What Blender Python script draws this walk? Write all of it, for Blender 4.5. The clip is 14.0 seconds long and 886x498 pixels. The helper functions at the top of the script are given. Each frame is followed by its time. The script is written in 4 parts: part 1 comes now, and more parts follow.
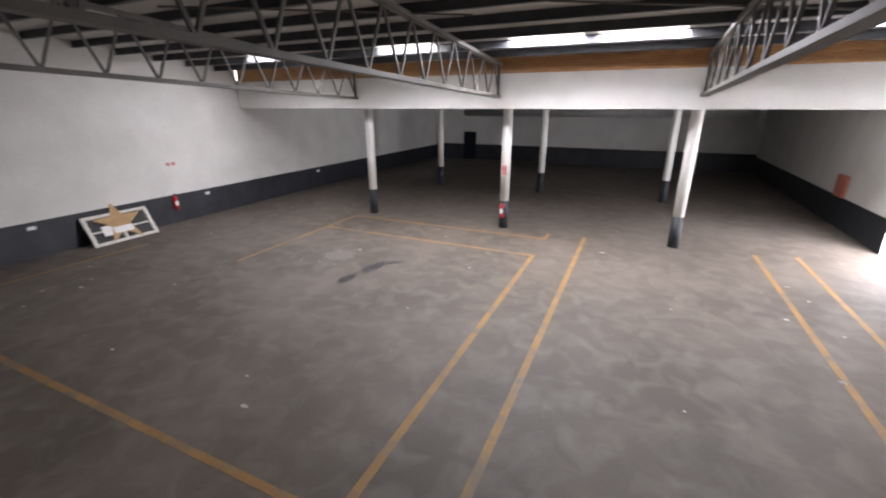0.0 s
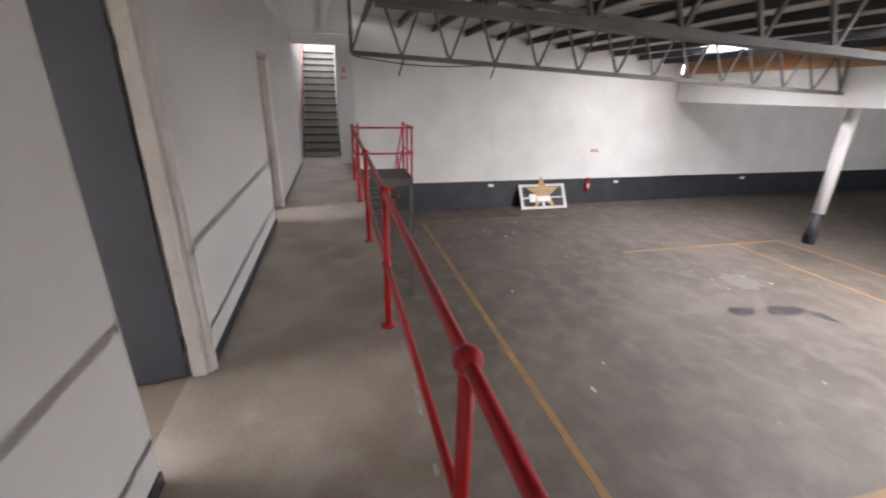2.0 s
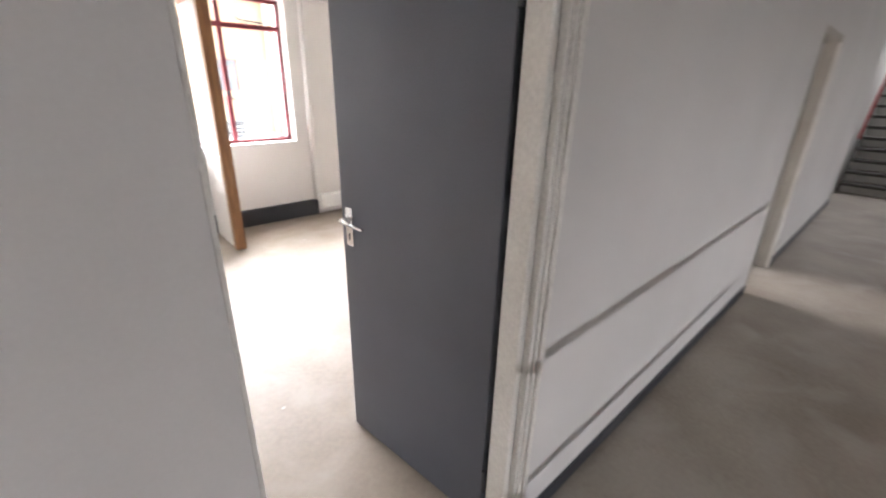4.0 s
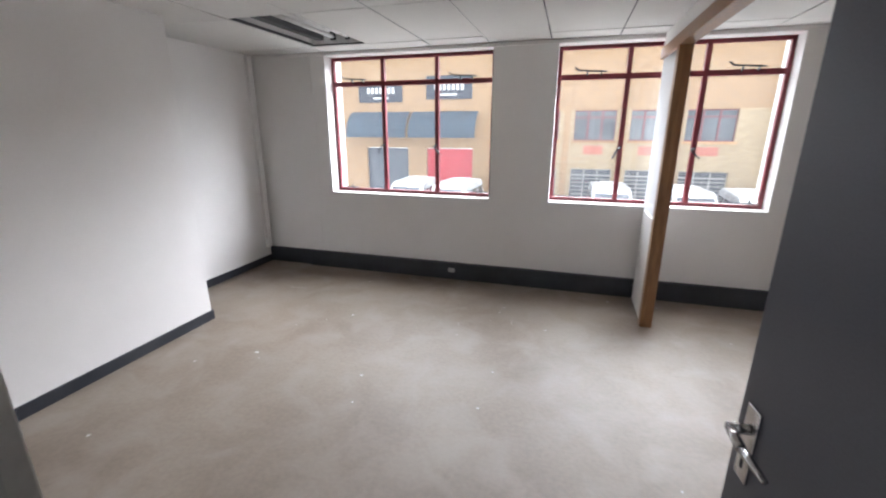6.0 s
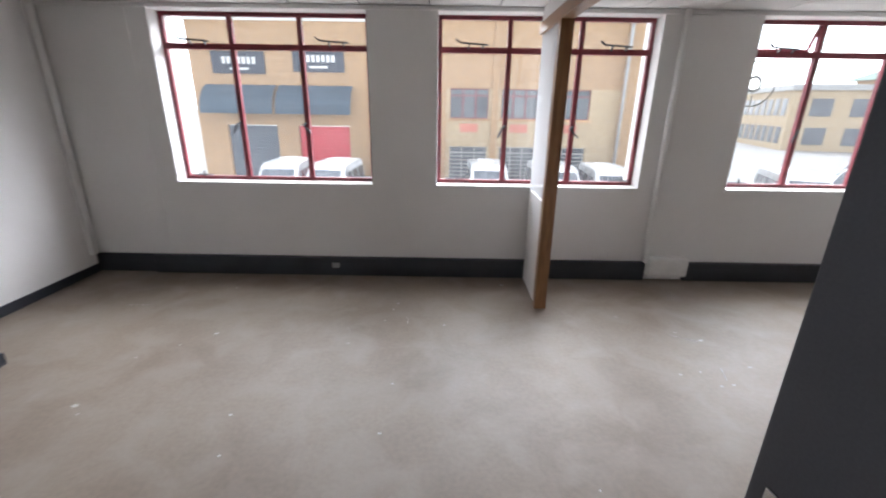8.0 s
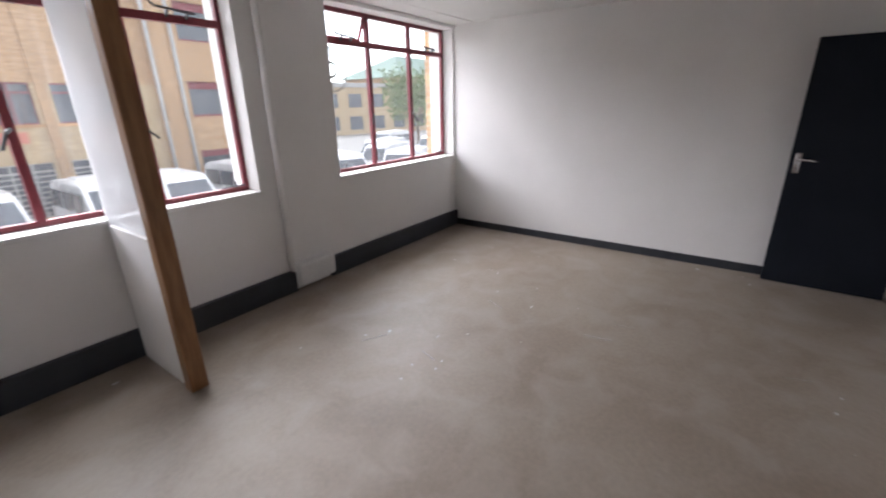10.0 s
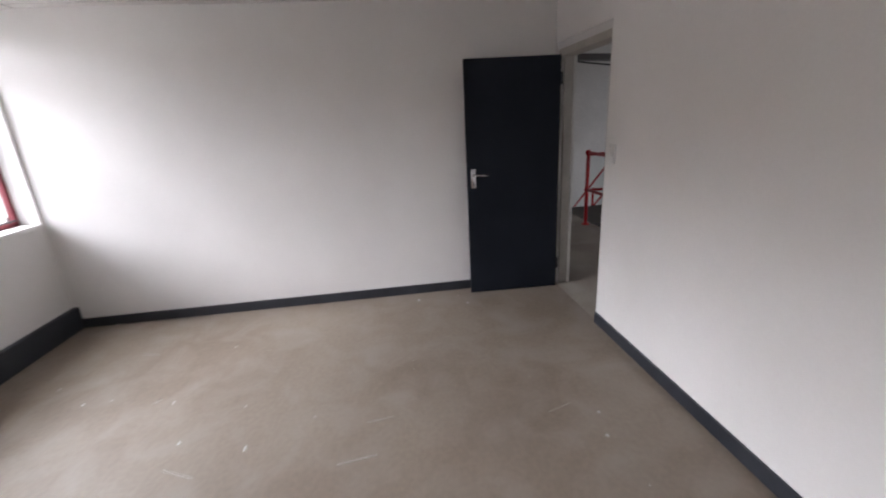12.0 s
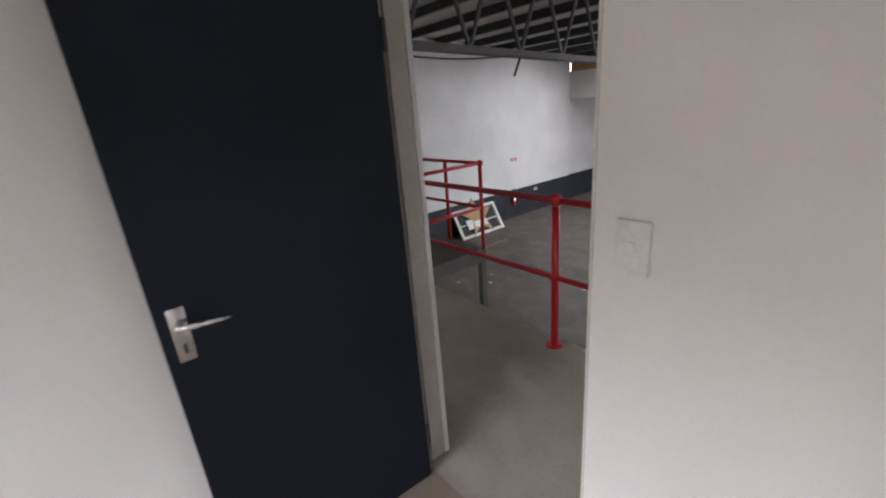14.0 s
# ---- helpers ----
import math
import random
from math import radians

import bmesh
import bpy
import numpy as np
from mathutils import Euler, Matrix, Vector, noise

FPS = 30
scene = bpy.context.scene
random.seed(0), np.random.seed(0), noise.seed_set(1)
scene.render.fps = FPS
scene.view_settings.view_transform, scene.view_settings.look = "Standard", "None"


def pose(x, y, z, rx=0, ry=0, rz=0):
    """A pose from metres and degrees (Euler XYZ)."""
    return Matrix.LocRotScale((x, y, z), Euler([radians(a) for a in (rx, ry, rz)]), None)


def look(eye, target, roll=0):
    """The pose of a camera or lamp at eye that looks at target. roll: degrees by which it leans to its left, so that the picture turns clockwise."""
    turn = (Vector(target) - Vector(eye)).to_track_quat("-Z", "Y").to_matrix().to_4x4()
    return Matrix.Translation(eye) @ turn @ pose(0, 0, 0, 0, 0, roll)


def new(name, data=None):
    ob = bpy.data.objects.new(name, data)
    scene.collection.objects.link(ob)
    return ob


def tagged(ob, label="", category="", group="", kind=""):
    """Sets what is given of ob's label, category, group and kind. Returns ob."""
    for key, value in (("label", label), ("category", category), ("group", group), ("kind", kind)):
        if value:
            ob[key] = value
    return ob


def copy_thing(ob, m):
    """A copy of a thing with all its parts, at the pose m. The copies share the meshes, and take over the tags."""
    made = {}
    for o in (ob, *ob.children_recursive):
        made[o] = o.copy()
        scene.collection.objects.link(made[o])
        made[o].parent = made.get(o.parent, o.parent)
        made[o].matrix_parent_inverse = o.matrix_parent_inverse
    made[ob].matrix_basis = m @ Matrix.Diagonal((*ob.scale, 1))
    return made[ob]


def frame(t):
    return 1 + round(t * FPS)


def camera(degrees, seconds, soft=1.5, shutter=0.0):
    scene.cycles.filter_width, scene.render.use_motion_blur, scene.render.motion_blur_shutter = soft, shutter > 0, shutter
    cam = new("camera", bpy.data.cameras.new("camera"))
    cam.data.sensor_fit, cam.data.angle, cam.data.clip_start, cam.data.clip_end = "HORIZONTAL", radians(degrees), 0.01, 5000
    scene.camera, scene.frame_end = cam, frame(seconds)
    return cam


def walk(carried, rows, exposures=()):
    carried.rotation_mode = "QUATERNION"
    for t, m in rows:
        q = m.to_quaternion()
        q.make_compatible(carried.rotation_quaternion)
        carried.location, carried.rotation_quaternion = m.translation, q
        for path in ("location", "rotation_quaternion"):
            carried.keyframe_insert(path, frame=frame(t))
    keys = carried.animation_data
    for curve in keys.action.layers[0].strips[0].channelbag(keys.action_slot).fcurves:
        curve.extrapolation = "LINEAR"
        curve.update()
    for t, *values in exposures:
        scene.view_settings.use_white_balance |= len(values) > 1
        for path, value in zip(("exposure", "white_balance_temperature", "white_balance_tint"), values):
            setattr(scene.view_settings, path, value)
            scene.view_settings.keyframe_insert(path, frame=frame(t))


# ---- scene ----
cam = camera(93.5, 14.0, soft=2.0, shutter=0.3)
PATH = [
    (0, (2.699, 1.073, 1.628), (1.91, 2.79, 0.974), -0.1),
    (0.5, (2.678, 1.095, 1.631), (1.548, 2.615, 0.988), -0.0),
    (1, (2.608, 0.996, 1.657), (1.155, 2.217, 1.025), 0.3),
    (1.5, (2.618, 0.937, 1.678), (0.938, 1.8, 1.019), 0.9),
    (2, (2.447, 0.862, 1.658), (0.63, 1.318, 0.957), 1.2),
    (2.5, (2.151, 0.812, 1.636), (0.285, 0.845, 0.916), 1.4),
    (3, (1.758, 0.783, 1.643), (-0.054, 0.363, 0.908), 1.3),
    (3.5, (1.335, 0.688, 1.643), (-0.299, -0.213, 0.922), 1.1),
    (4, (0.951, 0.615, 1.626), (-0.317, -0.749, 0.897), 1.4),
    (4.2, (0.831, 0.564, 1.615), (-0.278, -0.936, 0.895), 1.4),
    (6.3, (0.511, -0.039, 1.685), (1.158, -1.855, 1.152), -0.0),
    (6.5, (0.519, -0.049, 1.68), (1.183, -1.863, 1.161), -0.0),
    (7, (0.554, -0.1, 1.671), (1.109, -1.942, 1.123), 0.3),
    (7.2, (0.554, -0.125, 1.686), (1.037, -1.977, 1.104), 0.5),
    (9.3, (0.709, -1.054, 1.577), (-0.362, -2.589, 0.872), -0.0),
    (9.5, (0.672, -1.132, 1.558), (-0.548, -2.558, 0.868), -0.4),
    (10, (0.613, -1.303, 1.602), (-0.926, -2.398, 0.944), -1.1),
    (10.5, (0.572, -1.482, 1.631), (-1.167, -2.246, 1.004), -2.5),
    (11, (0.438, -1.566, 1.648), (-1.41, -2.015, 1.03), -3.4),
    (11.5, (0.075, -1.637, 1.605), (-1.83, -1.743, 1.005), -3.3),
    (12, (-0.425, -1.626, 1.59), (-2.321, -1.407, 0.994), -3.3),
    (12.5, (-1.022, -1.495, 1.599), (-2.863, -0.993, 1.002), -3.4),
    (13, (-1.618, -1.34, 1.601), (-3.375, -0.592, 1.008), -3.9),
    (13.5, (-2.223, -1.206, 1.634), (-3.843, -0.2, 1.032), -4.7),
    (14, (-2.716, -0.977, 1.623), (-4.197, 0.202, 0.978), -4.7),
]
EXPOSURES = [(0, 1.75, 6500, 20), (1.5, 2.25, 6500, 20), (3.0, 2.55, 6750, 20), (3.5, 2.45, 6600, 19), (4.2, 2.65, 6500, 18), (6.3, 1.15, 6050, 16), (7.2, 1.1, 6050, 16), (9.5, 0.7, 6150, 19), (11.0, 0.95, 6250, 20), (12.5, 1.22, 6200, 19), (13.5, 1.65, 6250, 18), (14, 1.7, 6200, 18)]
walk(cam, [(t, look(eye, target, roll)) for t, eye, target, roll in PATH], EXPOSURES)

# ---- world and light ----
world = bpy.data.worlds.new("overcast_sky")
scene.world = world
world.use_nodes = True
wn, wl = world.node_tree.nodes, world.node_tree.links
sky = wn.new("ShaderNodeTexSky")
sky.sky_type = "NISHITA"
sky.sun_disc = False
sky.sun_elevation, sky.sun_rotation = radians(55), radians(200)
grey = wn.new("ShaderNodeHueSaturation")
grey.inputs["Saturation"].default_value = 0.12
wl.new(sky.outputs[0], grey.inputs["Color"])
wl.new(grey.outputs[0], wn["Background"].inputs[0])
wn["Background"].inputs[1].default_value = 0.34
sun_data = bpy.data.lights.new("sun", "SUN")
sun_data.energy, sun_data.angle, sun_data.color = 1.2, radians(25), (1.0, 0.97, 0.92)
sun = new("sun", sun_data)
sun.matrix_world = look((0, -30, 40), (0, -14, -2.7))
H = -2.735          # level of the hall floor and the yard; the gallery and office floor is 0


def skylight(x, y, w, d, z, watts):
    data = bpy.data.lights.new("skylight", "AREA")
    data.shape, data.size, data.size_y, data.energy = "RECTANGLE", w, d, watts
    data.color = (0.95, 0.98, 1.0)
    ob = new("skylight_daylight", data)
    ob.location = (x, y, z)
    return ob


def roof_z(y):
    """Underside of the hall roof, which falls towards the rear."""
    return 4.15 - 0.073 * y


SKYLIGHTS = [(-9.2, 12.5), (-3.8, 12.5), (0.2, 12.5), (2.4, 12.5), (7.2, 12.5)]
for sx, sy in SKYLIGHTS:
    skylight(sx, sy, 1.9, 0.7, roof_z(sy) - 0.03, 80 if sx < -8 else 135).rotation_euler = (radians(-4), 0, 0)



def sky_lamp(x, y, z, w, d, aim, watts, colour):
    """An added broad lamp that faces an opening and stands in for open sky."""
    data = bpy.data.lights.new("sky_fill", "AREA")
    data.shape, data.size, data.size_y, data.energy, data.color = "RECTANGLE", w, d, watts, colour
    ob = new("sky_fill", data)
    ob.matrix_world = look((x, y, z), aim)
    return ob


sky_lamp(-5.5, -12.0, 7.9, 26.0, 7.0, (-1.8, -4.0, 1.4), 6600, (1.0, 1.0, 1.0))      # added over the yard, strengthens sky light through the office windows
sky_lamp(10.6, 16.0, -0.9, 2.6, 3.2, (0.0, 22.0, -1.6), 320, (0.95, 0.98, 1.0))      # added fill for the rear hall, outside an unseen opening made for it

# ---- materials ----


def rgb(c):
    return (c[0], c[1], c[2], 1.0)


def surface(name, a, b, scale=3.0, rough=0.7, bump=0.15, fine=60.0, metal=0.0, spots=None, spot_scale=2.0, spot_edge=(0.62, 0.75), stretch=(1, 1, 1), vary=0.0, grain=0.35):
    """Two colours mixed by broad noise, fine grain in tone and relief, and optional stains."""
    m = bpy.data.materials.new(name)
    m.use_nodes = True
    n, l = m.node_tree.nodes, m.node_tree.links
    p = n["Principled BSDF"]
    tc, mp = n.new("ShaderNodeTexCoord"), n.new("ShaderNodeMapping")
    mp.inputs["Scale"].default_value = stretch
    l.new(tc.outputs["Object"], mp.inputs[0])
    big, small = n.new("ShaderNodeTexNoise"), n.new("ShaderNodeTexNoise")
    big.inputs["Scale"].default_value, big.inputs["Detail"].default_value = scale, 5
    small.inputs["Scale"].default_value, small.inputs["Detail"].default_value = fine, 3
    for t in (big, small):
        l.new(mp.outputs[0], t.inputs["Vector"])
    ramp = n.new("ShaderNodeValToRGB")
    ramp.color_ramp.elements[0].position, ramp.color_ramp.elements[1].position = 0.35, 0.68
    ramp.color_ramp.elements[0].color, ramp.color_ramp.elements[1].color = rgb(a), rgb(b)
    l.new(big.outputs[0], ramp.inputs[0])
    out = ramp.outputs[0]
    mul = n.new("ShaderNodeMix")
    mul.data_type, mul.blend_type = "RGBA", "MULTIPLY"
    mul.inputs[0].default_value = grain
    l.new(out, mul.inputs[6])
    tone = n.new("ShaderNodeValToRGB")
    tone.color_ramp.elements[0].position, tone.color_ramp.elements[1].position = 0.3, 0.7
    tone.color_ramp.elements[0].color = (0.62, 0.62, 0.62, 1)
    l.new(small.outputs[0], tone.inputs[0])
    l.new(tone.outputs[0], mul.inputs[7])
    out = mul.outputs[2]
    if spots:
        sp, sr, mx = n.new("ShaderNodeTexNoise"), n.new("ShaderNodeValToRGB"), n.new("ShaderNodeMix")
        sp.inputs["Scale"].default_value, sp.inputs["Detail"].default_value = spot_scale, 7
        sp.inputs["Distortion"].default_value = 0.6
        l.new(tc.outputs["Object"], sp.inputs["Vector"])
        sr.color_ramp.elements[0].position, sr.color_ramp.elements[1].position = spot_edge
        l.new(sp.outputs[0], sr.inputs[0])
        mx.data_type = "RGBA"
        l.new(sr.outputs[0], mx.inputs[0])
        l.new(out, mx.inputs[6])
        mx.inputs[7].default_value = rgb(spots)
        out = mx.outputs[2]
    if vary:
        oi, hs, mr = n.new("ShaderNodeObjectInfo"), n.new("ShaderNodeHueSaturation"), n.new("ShaderNodeMapRange")
        mr.inputs[3].default_value, mr.inputs[4].default_value = 1 - vary, 1 + vary
        l.new(oi.outputs["Random"], mr.inputs[0])
        l.new(mr.outputs[0], hs.inputs["Value"])
        l.new(out, hs.inputs["Color"])
        out = hs.outputs[0]
    l.new(out, p.inputs["Base Color"])
    rr = n.new("ShaderNodeMapRange")
    rr.inputs[3].default_value, rr.inputs[4].default_value = max(0.03, rough - 0.1), min(1, rough + 0.1)
    l.new(big.outputs[0], rr.inputs[0])
    l.new(rr.outputs[0], p.inputs["Roughness"])
    p.inputs["Metallic"].default_value = metal
    if bump:
        bp = n.new("ShaderNodeBump")
        bp.inputs["Strength"].default_value, bp.inputs["Distance"].default_value = bump, 0.01
        l.new(small.outputs[0], bp.inputs["Height"])
        l.new(bp.outputs[0], p.inputs["Normal"])
    return m


def bricks(name, a, b, mortar, w=0.22, hgt=0.075):
    m = surface(name, a, b, 0.6, 0.85, 0.0)
    n, l = m.node_tree.nodes, m.node_tree.links
    p = n["Principled BSDF"]
    old = p.inputs["Base Color"].links[0].from_socket
    tc, br = n.new("ShaderNodeTexCoord"), n.new("ShaderNodeTexBrick")
    sep, cmb, add = n.new("ShaderNodeSeparateXYZ"), n.new("ShaderNodeCombineXYZ"), n.new("ShaderNodeMath")
    l.new(tc.outputs["Object"], sep.inputs[0])
    l.new(sep.outputs[0], add.inputs[0])
    l.new(sep.outputs[1], add.inputs[1])
    l.new(add.outputs[0], cmb.inputs[0])
    l.new(sep.outputs[2], cmb.inputs[1])
    l.new(cmb.outputs[0], br.inputs["Vector"])
    br.inputs["Scale"].default_value = 1.0
    br.inputs["Brick Width"].default_value, br.inputs["Row Height"].default_value = w, hgt
    br.inputs["Mortar Size"].default_value = 0.013
    br.inputs["Mortar"].default_value = rgb(mortar)
    br.inputs["Color2"].default_value = rgb([c * 0.68 for c in a])
    l.new(old, br.inputs["Color1"])
    l.new(br.outputs[0], p.inputs["Base Color"])
    bp = n.new("ShaderNodeBump")
    bp.inputs["Strength"].default_value, bp.inputs["Distance"].default_value = 0.4, 0.01
    bp.invert = True
    l.new(br.outputs["Fac"], bp.inputs["Height"])
    l.new(bp.outputs[0], p.inputs["Normal"])
    return m


def glass(name, tint=(0.95, 0.98, 0.97), haze=0.0):
    m = bpy.data.materials.new(name)
    m.use_nodes = True
    n, l = m.node_tree.nodes, m.node_tree.links
    n.remove(n["Principled BSDF"])
    tr, gl, mx = n.new("ShaderNodeBsdfTransparent"), n.new("ShaderNodeBsdfGlossy"), n.new("ShaderNodeMixShader")
    tr.inputs[0].default_value = rgb(tint)
    gl.inputs["Roughness"].default_value = 0.02
    mx.inputs[0].default_value = 0.04
    l.new(tr.outputs[0], mx.inputs[1])
    l.new(gl.outputs[0], mx.inputs[2])
    out = mx.outputs[0]
    if haze:
        df, m2 = n.new("ShaderNodeBsdfTranslucent"), n.new("ShaderNodeMixShader")
        d2, m3 = n.new("ShaderNodeBsdfDiffuse"), n.new("ShaderNodeMixShader")
        l.new(df.outputs[0], m3.inputs[1])
        l.new(d2.outputs[0], m3.inputs[2])
        m3.inputs[0].default_value = 0.6
        m2.inputs[0].default_value = haze
        l.new(out, m2.inputs[1])
        l.new(m3.outputs[0], m2.inputs[2])
        out = m2.outputs[0]
    l.new(out, n["Material Output"].inputs[0])
    return m


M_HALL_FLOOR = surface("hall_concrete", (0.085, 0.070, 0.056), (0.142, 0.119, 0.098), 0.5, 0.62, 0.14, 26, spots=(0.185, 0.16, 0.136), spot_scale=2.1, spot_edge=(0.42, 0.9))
M_SLAB = surface("gallery_concrete", (0.29, 0.25, 0.20), (0.44, 0.40, 0.335), 1.3, 0.6, 0.12, 40, spots=(0.43, 0.40, 0.355), spot_scale=2.4, spot_edge=(0.5, 0.8))
M_OFFICE_FLOOR = surface("office_screed", (0.20, 0.157, 0.117), (0.27, 0.226, 0.18), 1.1, 0.55, 0.1, 34, spots=(0.29, 0.255, 0.218), spot_scale=3.4, spot_edge=(0.42, 0.9))
M_WHITE = surface("white_wall_paint", (0.74, 0.73, 0.71), (0.80, 0.79, 0.77), 1.2, 0.75, 0.02, 90, grain=0.06)
M_HALL_WHITE = surface("hall_wall_paint", (0.68, 0.67, 0.64), (0.78, 0.77, 0.74), 0.8, 0.8, 0.12, 30)
M_GREY = surface("grey_board_paint", (0.58, 0.575, 0.56), (0.64, 0.635, 0.62), 1.0, 0.6, 0.02, 120, grain=0.08)
M_BLACK = surface("black_dado_paint", (0.018, 0.021, 0.027), (0.034, 0.038, 0.046), 1.5, 0.55, 0.1, 40)
M_SKIRT = surface("skirting_paint", (0.020, 0.024, 0.032), (0.034, 0.039, 0.048), 4, 0.45, 0.08, 60, spots=(0.10, 0.11, 0.12), spot_scale=9, spot_edge=(0.72, 0.8))
# slate door paint with the shade on the leaf put into its colour
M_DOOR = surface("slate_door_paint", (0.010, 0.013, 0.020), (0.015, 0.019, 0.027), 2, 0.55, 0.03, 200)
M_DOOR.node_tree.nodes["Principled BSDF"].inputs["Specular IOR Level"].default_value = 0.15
# same slate paint, lightened for the light that falls on door_1
M_DOOR_PALE = surface("lit_slate_door_paint", (0.075, 0.083, 0.103), (0.095, 0.104, 0.127), 2, 0.45, 0.03, 200)
M_FRAME = surface("door_frame_paint", (0.66, 0.65, 0.61), (0.74, 0.73, 0.69), 6, 0.5, 0.05, 80, spots=(0.30, 0.27, 0.23), spot_scale=14, spot_edge=(0.7, 0.8))
# frame paint darkened to carry the shade on the second door's jamb
M_FRAME_DARK = surface("shaded_frame_paint", (0.38, 0.355, 0.31), (0.46, 0.43, 0.385), 6, 0.5, 0.05, 80)
M_RED = surface("red_rail_paint", (0.50, 0.012, 0.018), (0.62, 0.022, 0.028), 8, 0.35, 0.06, 120, spots=(0.20, 0.02, 0.02), spot_scale=22, spot_edge=(0.72, 0.82))
M_MAROON = surface("maroon_steel_paint", (0.17, 0.020, 0.030), (0.23, 0.030, 0.042), 9, 0.45, 0.06, 90)
M_STEEL = surface("dark_purlin_steel", (0.030, 0.032, 0.036), (0.055, 0.056, 0.060), 3, 0.55, 0.08, 50)
M_TRUSS = surface("truss_steel", (0.075, 0.07, 0.062), (0.125, 0.115, 0.10), 2, 0.55, 0.1, 40, spots=(0.20, 0.13, 0.09), spot_scale=5, spot_edge=(0.66, 0.8))
M_ROOF = surface("roof_lining", (0.50, 0.48, 0.44), (0.60, 0.58, 0.54), 0.6, 0.8, 0.1, 20)
M_REAR_CEIL = surface("rear_soffit", (0.52, 0.52, 0.51), (0.62, 0.62, 0.60), 0.7, 0.8, 0.1, 20)
M_SLATS = surface("orange_slats", (0.42, 0.20, 0.075), (0.55, 0.29, 0.12), 2.5, 0.6, 0.1, 40, stretch=(1, 1, 4))
M_WOOD = surface("varnished_timber", (0.20, 0.095, 0.038), (0.34, 0.175, 0.075), 5, 0.42, 0.06, 60, stretch=(6, 6, 0.6))
M_CEIL = surface("ceiling_board", (0.66, 0.65, 0.62), (0.72, 0.71, 0.68), 1.0, 0.8, 0.06, 150, spots=(0.50, 0.46, 0.38), spot_scale=1.1, spot_edge=(0.7, 0.86))
M_YELLOW = surface("yellow_line_paint", (0.27, 0.15, 0.05), (0.36, 0.205, 0.07), 2.0, 0.6, 0.1, 40, spots=(0.16, 0.13, 0.10), spot_scale=2.4, spot_edge=(0.48, 0.7))
M_CARD = surface("brown_cardboard", (0.42, 0.27, 0.13), (0.52, 0.35, 0.18), 4, 0.8, 0.06, 70)
M_CREAM = surface("cream_frame_paint", (0.62, 0.60, 0.54), (0.74, 0.72, 0.66), 5, 0.6, 0.08, 70)
M_CHROME = surface("satin_chrome", (0.62, 0.62, 0.62), (0.72, 0.72, 0.72), 20, 0.22, 0.0, metal=1.0)
M_EXT = surface("extinguisher_red", (0.52, 0.015, 0.02), (0.60, 0.02, 0.025), 6, 0.3, 0.0)
M_SIGNRED = surface("sign_red", (0.54, 0.20, 0.18), (0.60, 0.27, 0.25), 9, 0.5, 0.0)
M_PLASTIC = surface("white_plastic", (0.74, 0.74, 0.72), (0.80, 0.80, 0.78), 8, 0.35, 0.0)
M_DARK = surface("dark_rubber", (0.015, 0.015, 0.016), (0.03, 0.03, 0.03), 8, 0.6, 0.05)
M_TREAD = surface("stair_tread_steel", (0.07, 0.066, 0.06), (0.11, 0.105, 0.095), 5, 0.5, 0.1, 60)
M_RISER = surface("stair_riser_paint", (0.56, 0.56, 0.54), (0.66, 0.66, 0.63), 4, 0.6, 0.05)
M_OIL = surface("oil_stain", (0.035, 0.033, 0.032), (0.09, 0.085, 0.08), 5, 0.35, 0.05)
M_WEAR = surface("worn_patch", (0.15, 0.138, 0.122), (0.19, 0.176, 0.155), 4, 0.6, 0.05)
M_CHALK = surface("plaster_scraps", (0.40, 0.38, 0.35), (0.56, 0.54, 0.50), 8, 0.8, 0.1)
M_BRICK = bricks("face_brick", (0.50, 0.30, 0.15), (0.60, 0.38, 0.21), (0.34, 0.24, 0.15))
M_BRICK_PALE = bricks("pale_face_brick", (0.58, 0.43, 0.25), (0.66, 0.51, 0.31), (0.36, 0.28, 0.19))
M_BRICK_ONE = surface("single_brick", (0.46, 0.25, 0.11), (0.60, 0.36, 0.18), 7, 0.85, 0.3, 60, vary=0.25)
M_MORTAR = surface("mortar", (0.42, 0.36, 0.28), (0.52, 0.46, 0.37), 6, 0.9, 0.2)
M_GLASS = glass("window_glass", haze=0.03)
M_FROST = glass("partition_glass", tint=(0.82, 0.85, 0.86), haze=0.6)
M_FARGLASS = surface("far_window_glass", (0.06, 0.07, 0.085), (0.12, 0.14, 0.16), 0.8, 0.12, 0.0)
M_AWNING = surface("blue_canvas", (0.10, 0.155, 0.21), (0.135, 0.20, 0.26), 1.2, 0.8, 0.1)
M_NAVY = surface("navy_board", (0.030, 0.040, 0.06), (0.04, 0.052, 0.075), 2, 0.5, 0.0)
M_REDDOOR = surface("red_roller_door", (0.55, 0.03, 0.05), (0.62, 0.045, 0.065), 2, 0.5, 0.05)
M_GATE = surface("slate_roller_door", (0.07, 0.09, 0.115), (0.09, 0.115, 0.14), 2, 0.5, 0.05)
M_ROSE = surface("rose_panel", (0.48, 0.16, 0.11), (0.56, 0.20, 0.14), 2, 0.7, 0.05)
M_ASPHALT = surface("asphalt", (0.055, 0.053, 0.05), (0.085, 0.082, 0.078), 0.5, 0.85, 0.2, 30)
# pale tone chosen to bounce daylight up to the office ceiling
M_YARD = surface("yard_bounce", (0.27, 0.26, 0.245), (0.35, 0.34, 0.32), 0.5, 0.85, 0.2, 30)
M_VAN = surface("white_van_paint", (0.74, 0.75, 0.76), (0.80, 0.81, 0.82), 1.0, 0.25, 0.0)
M_TYRE = surface("tyre_rubber", (0.02, 0.02, 0.02), (0.035, 0.035, 0.035), 6, 0.8, 0.1)
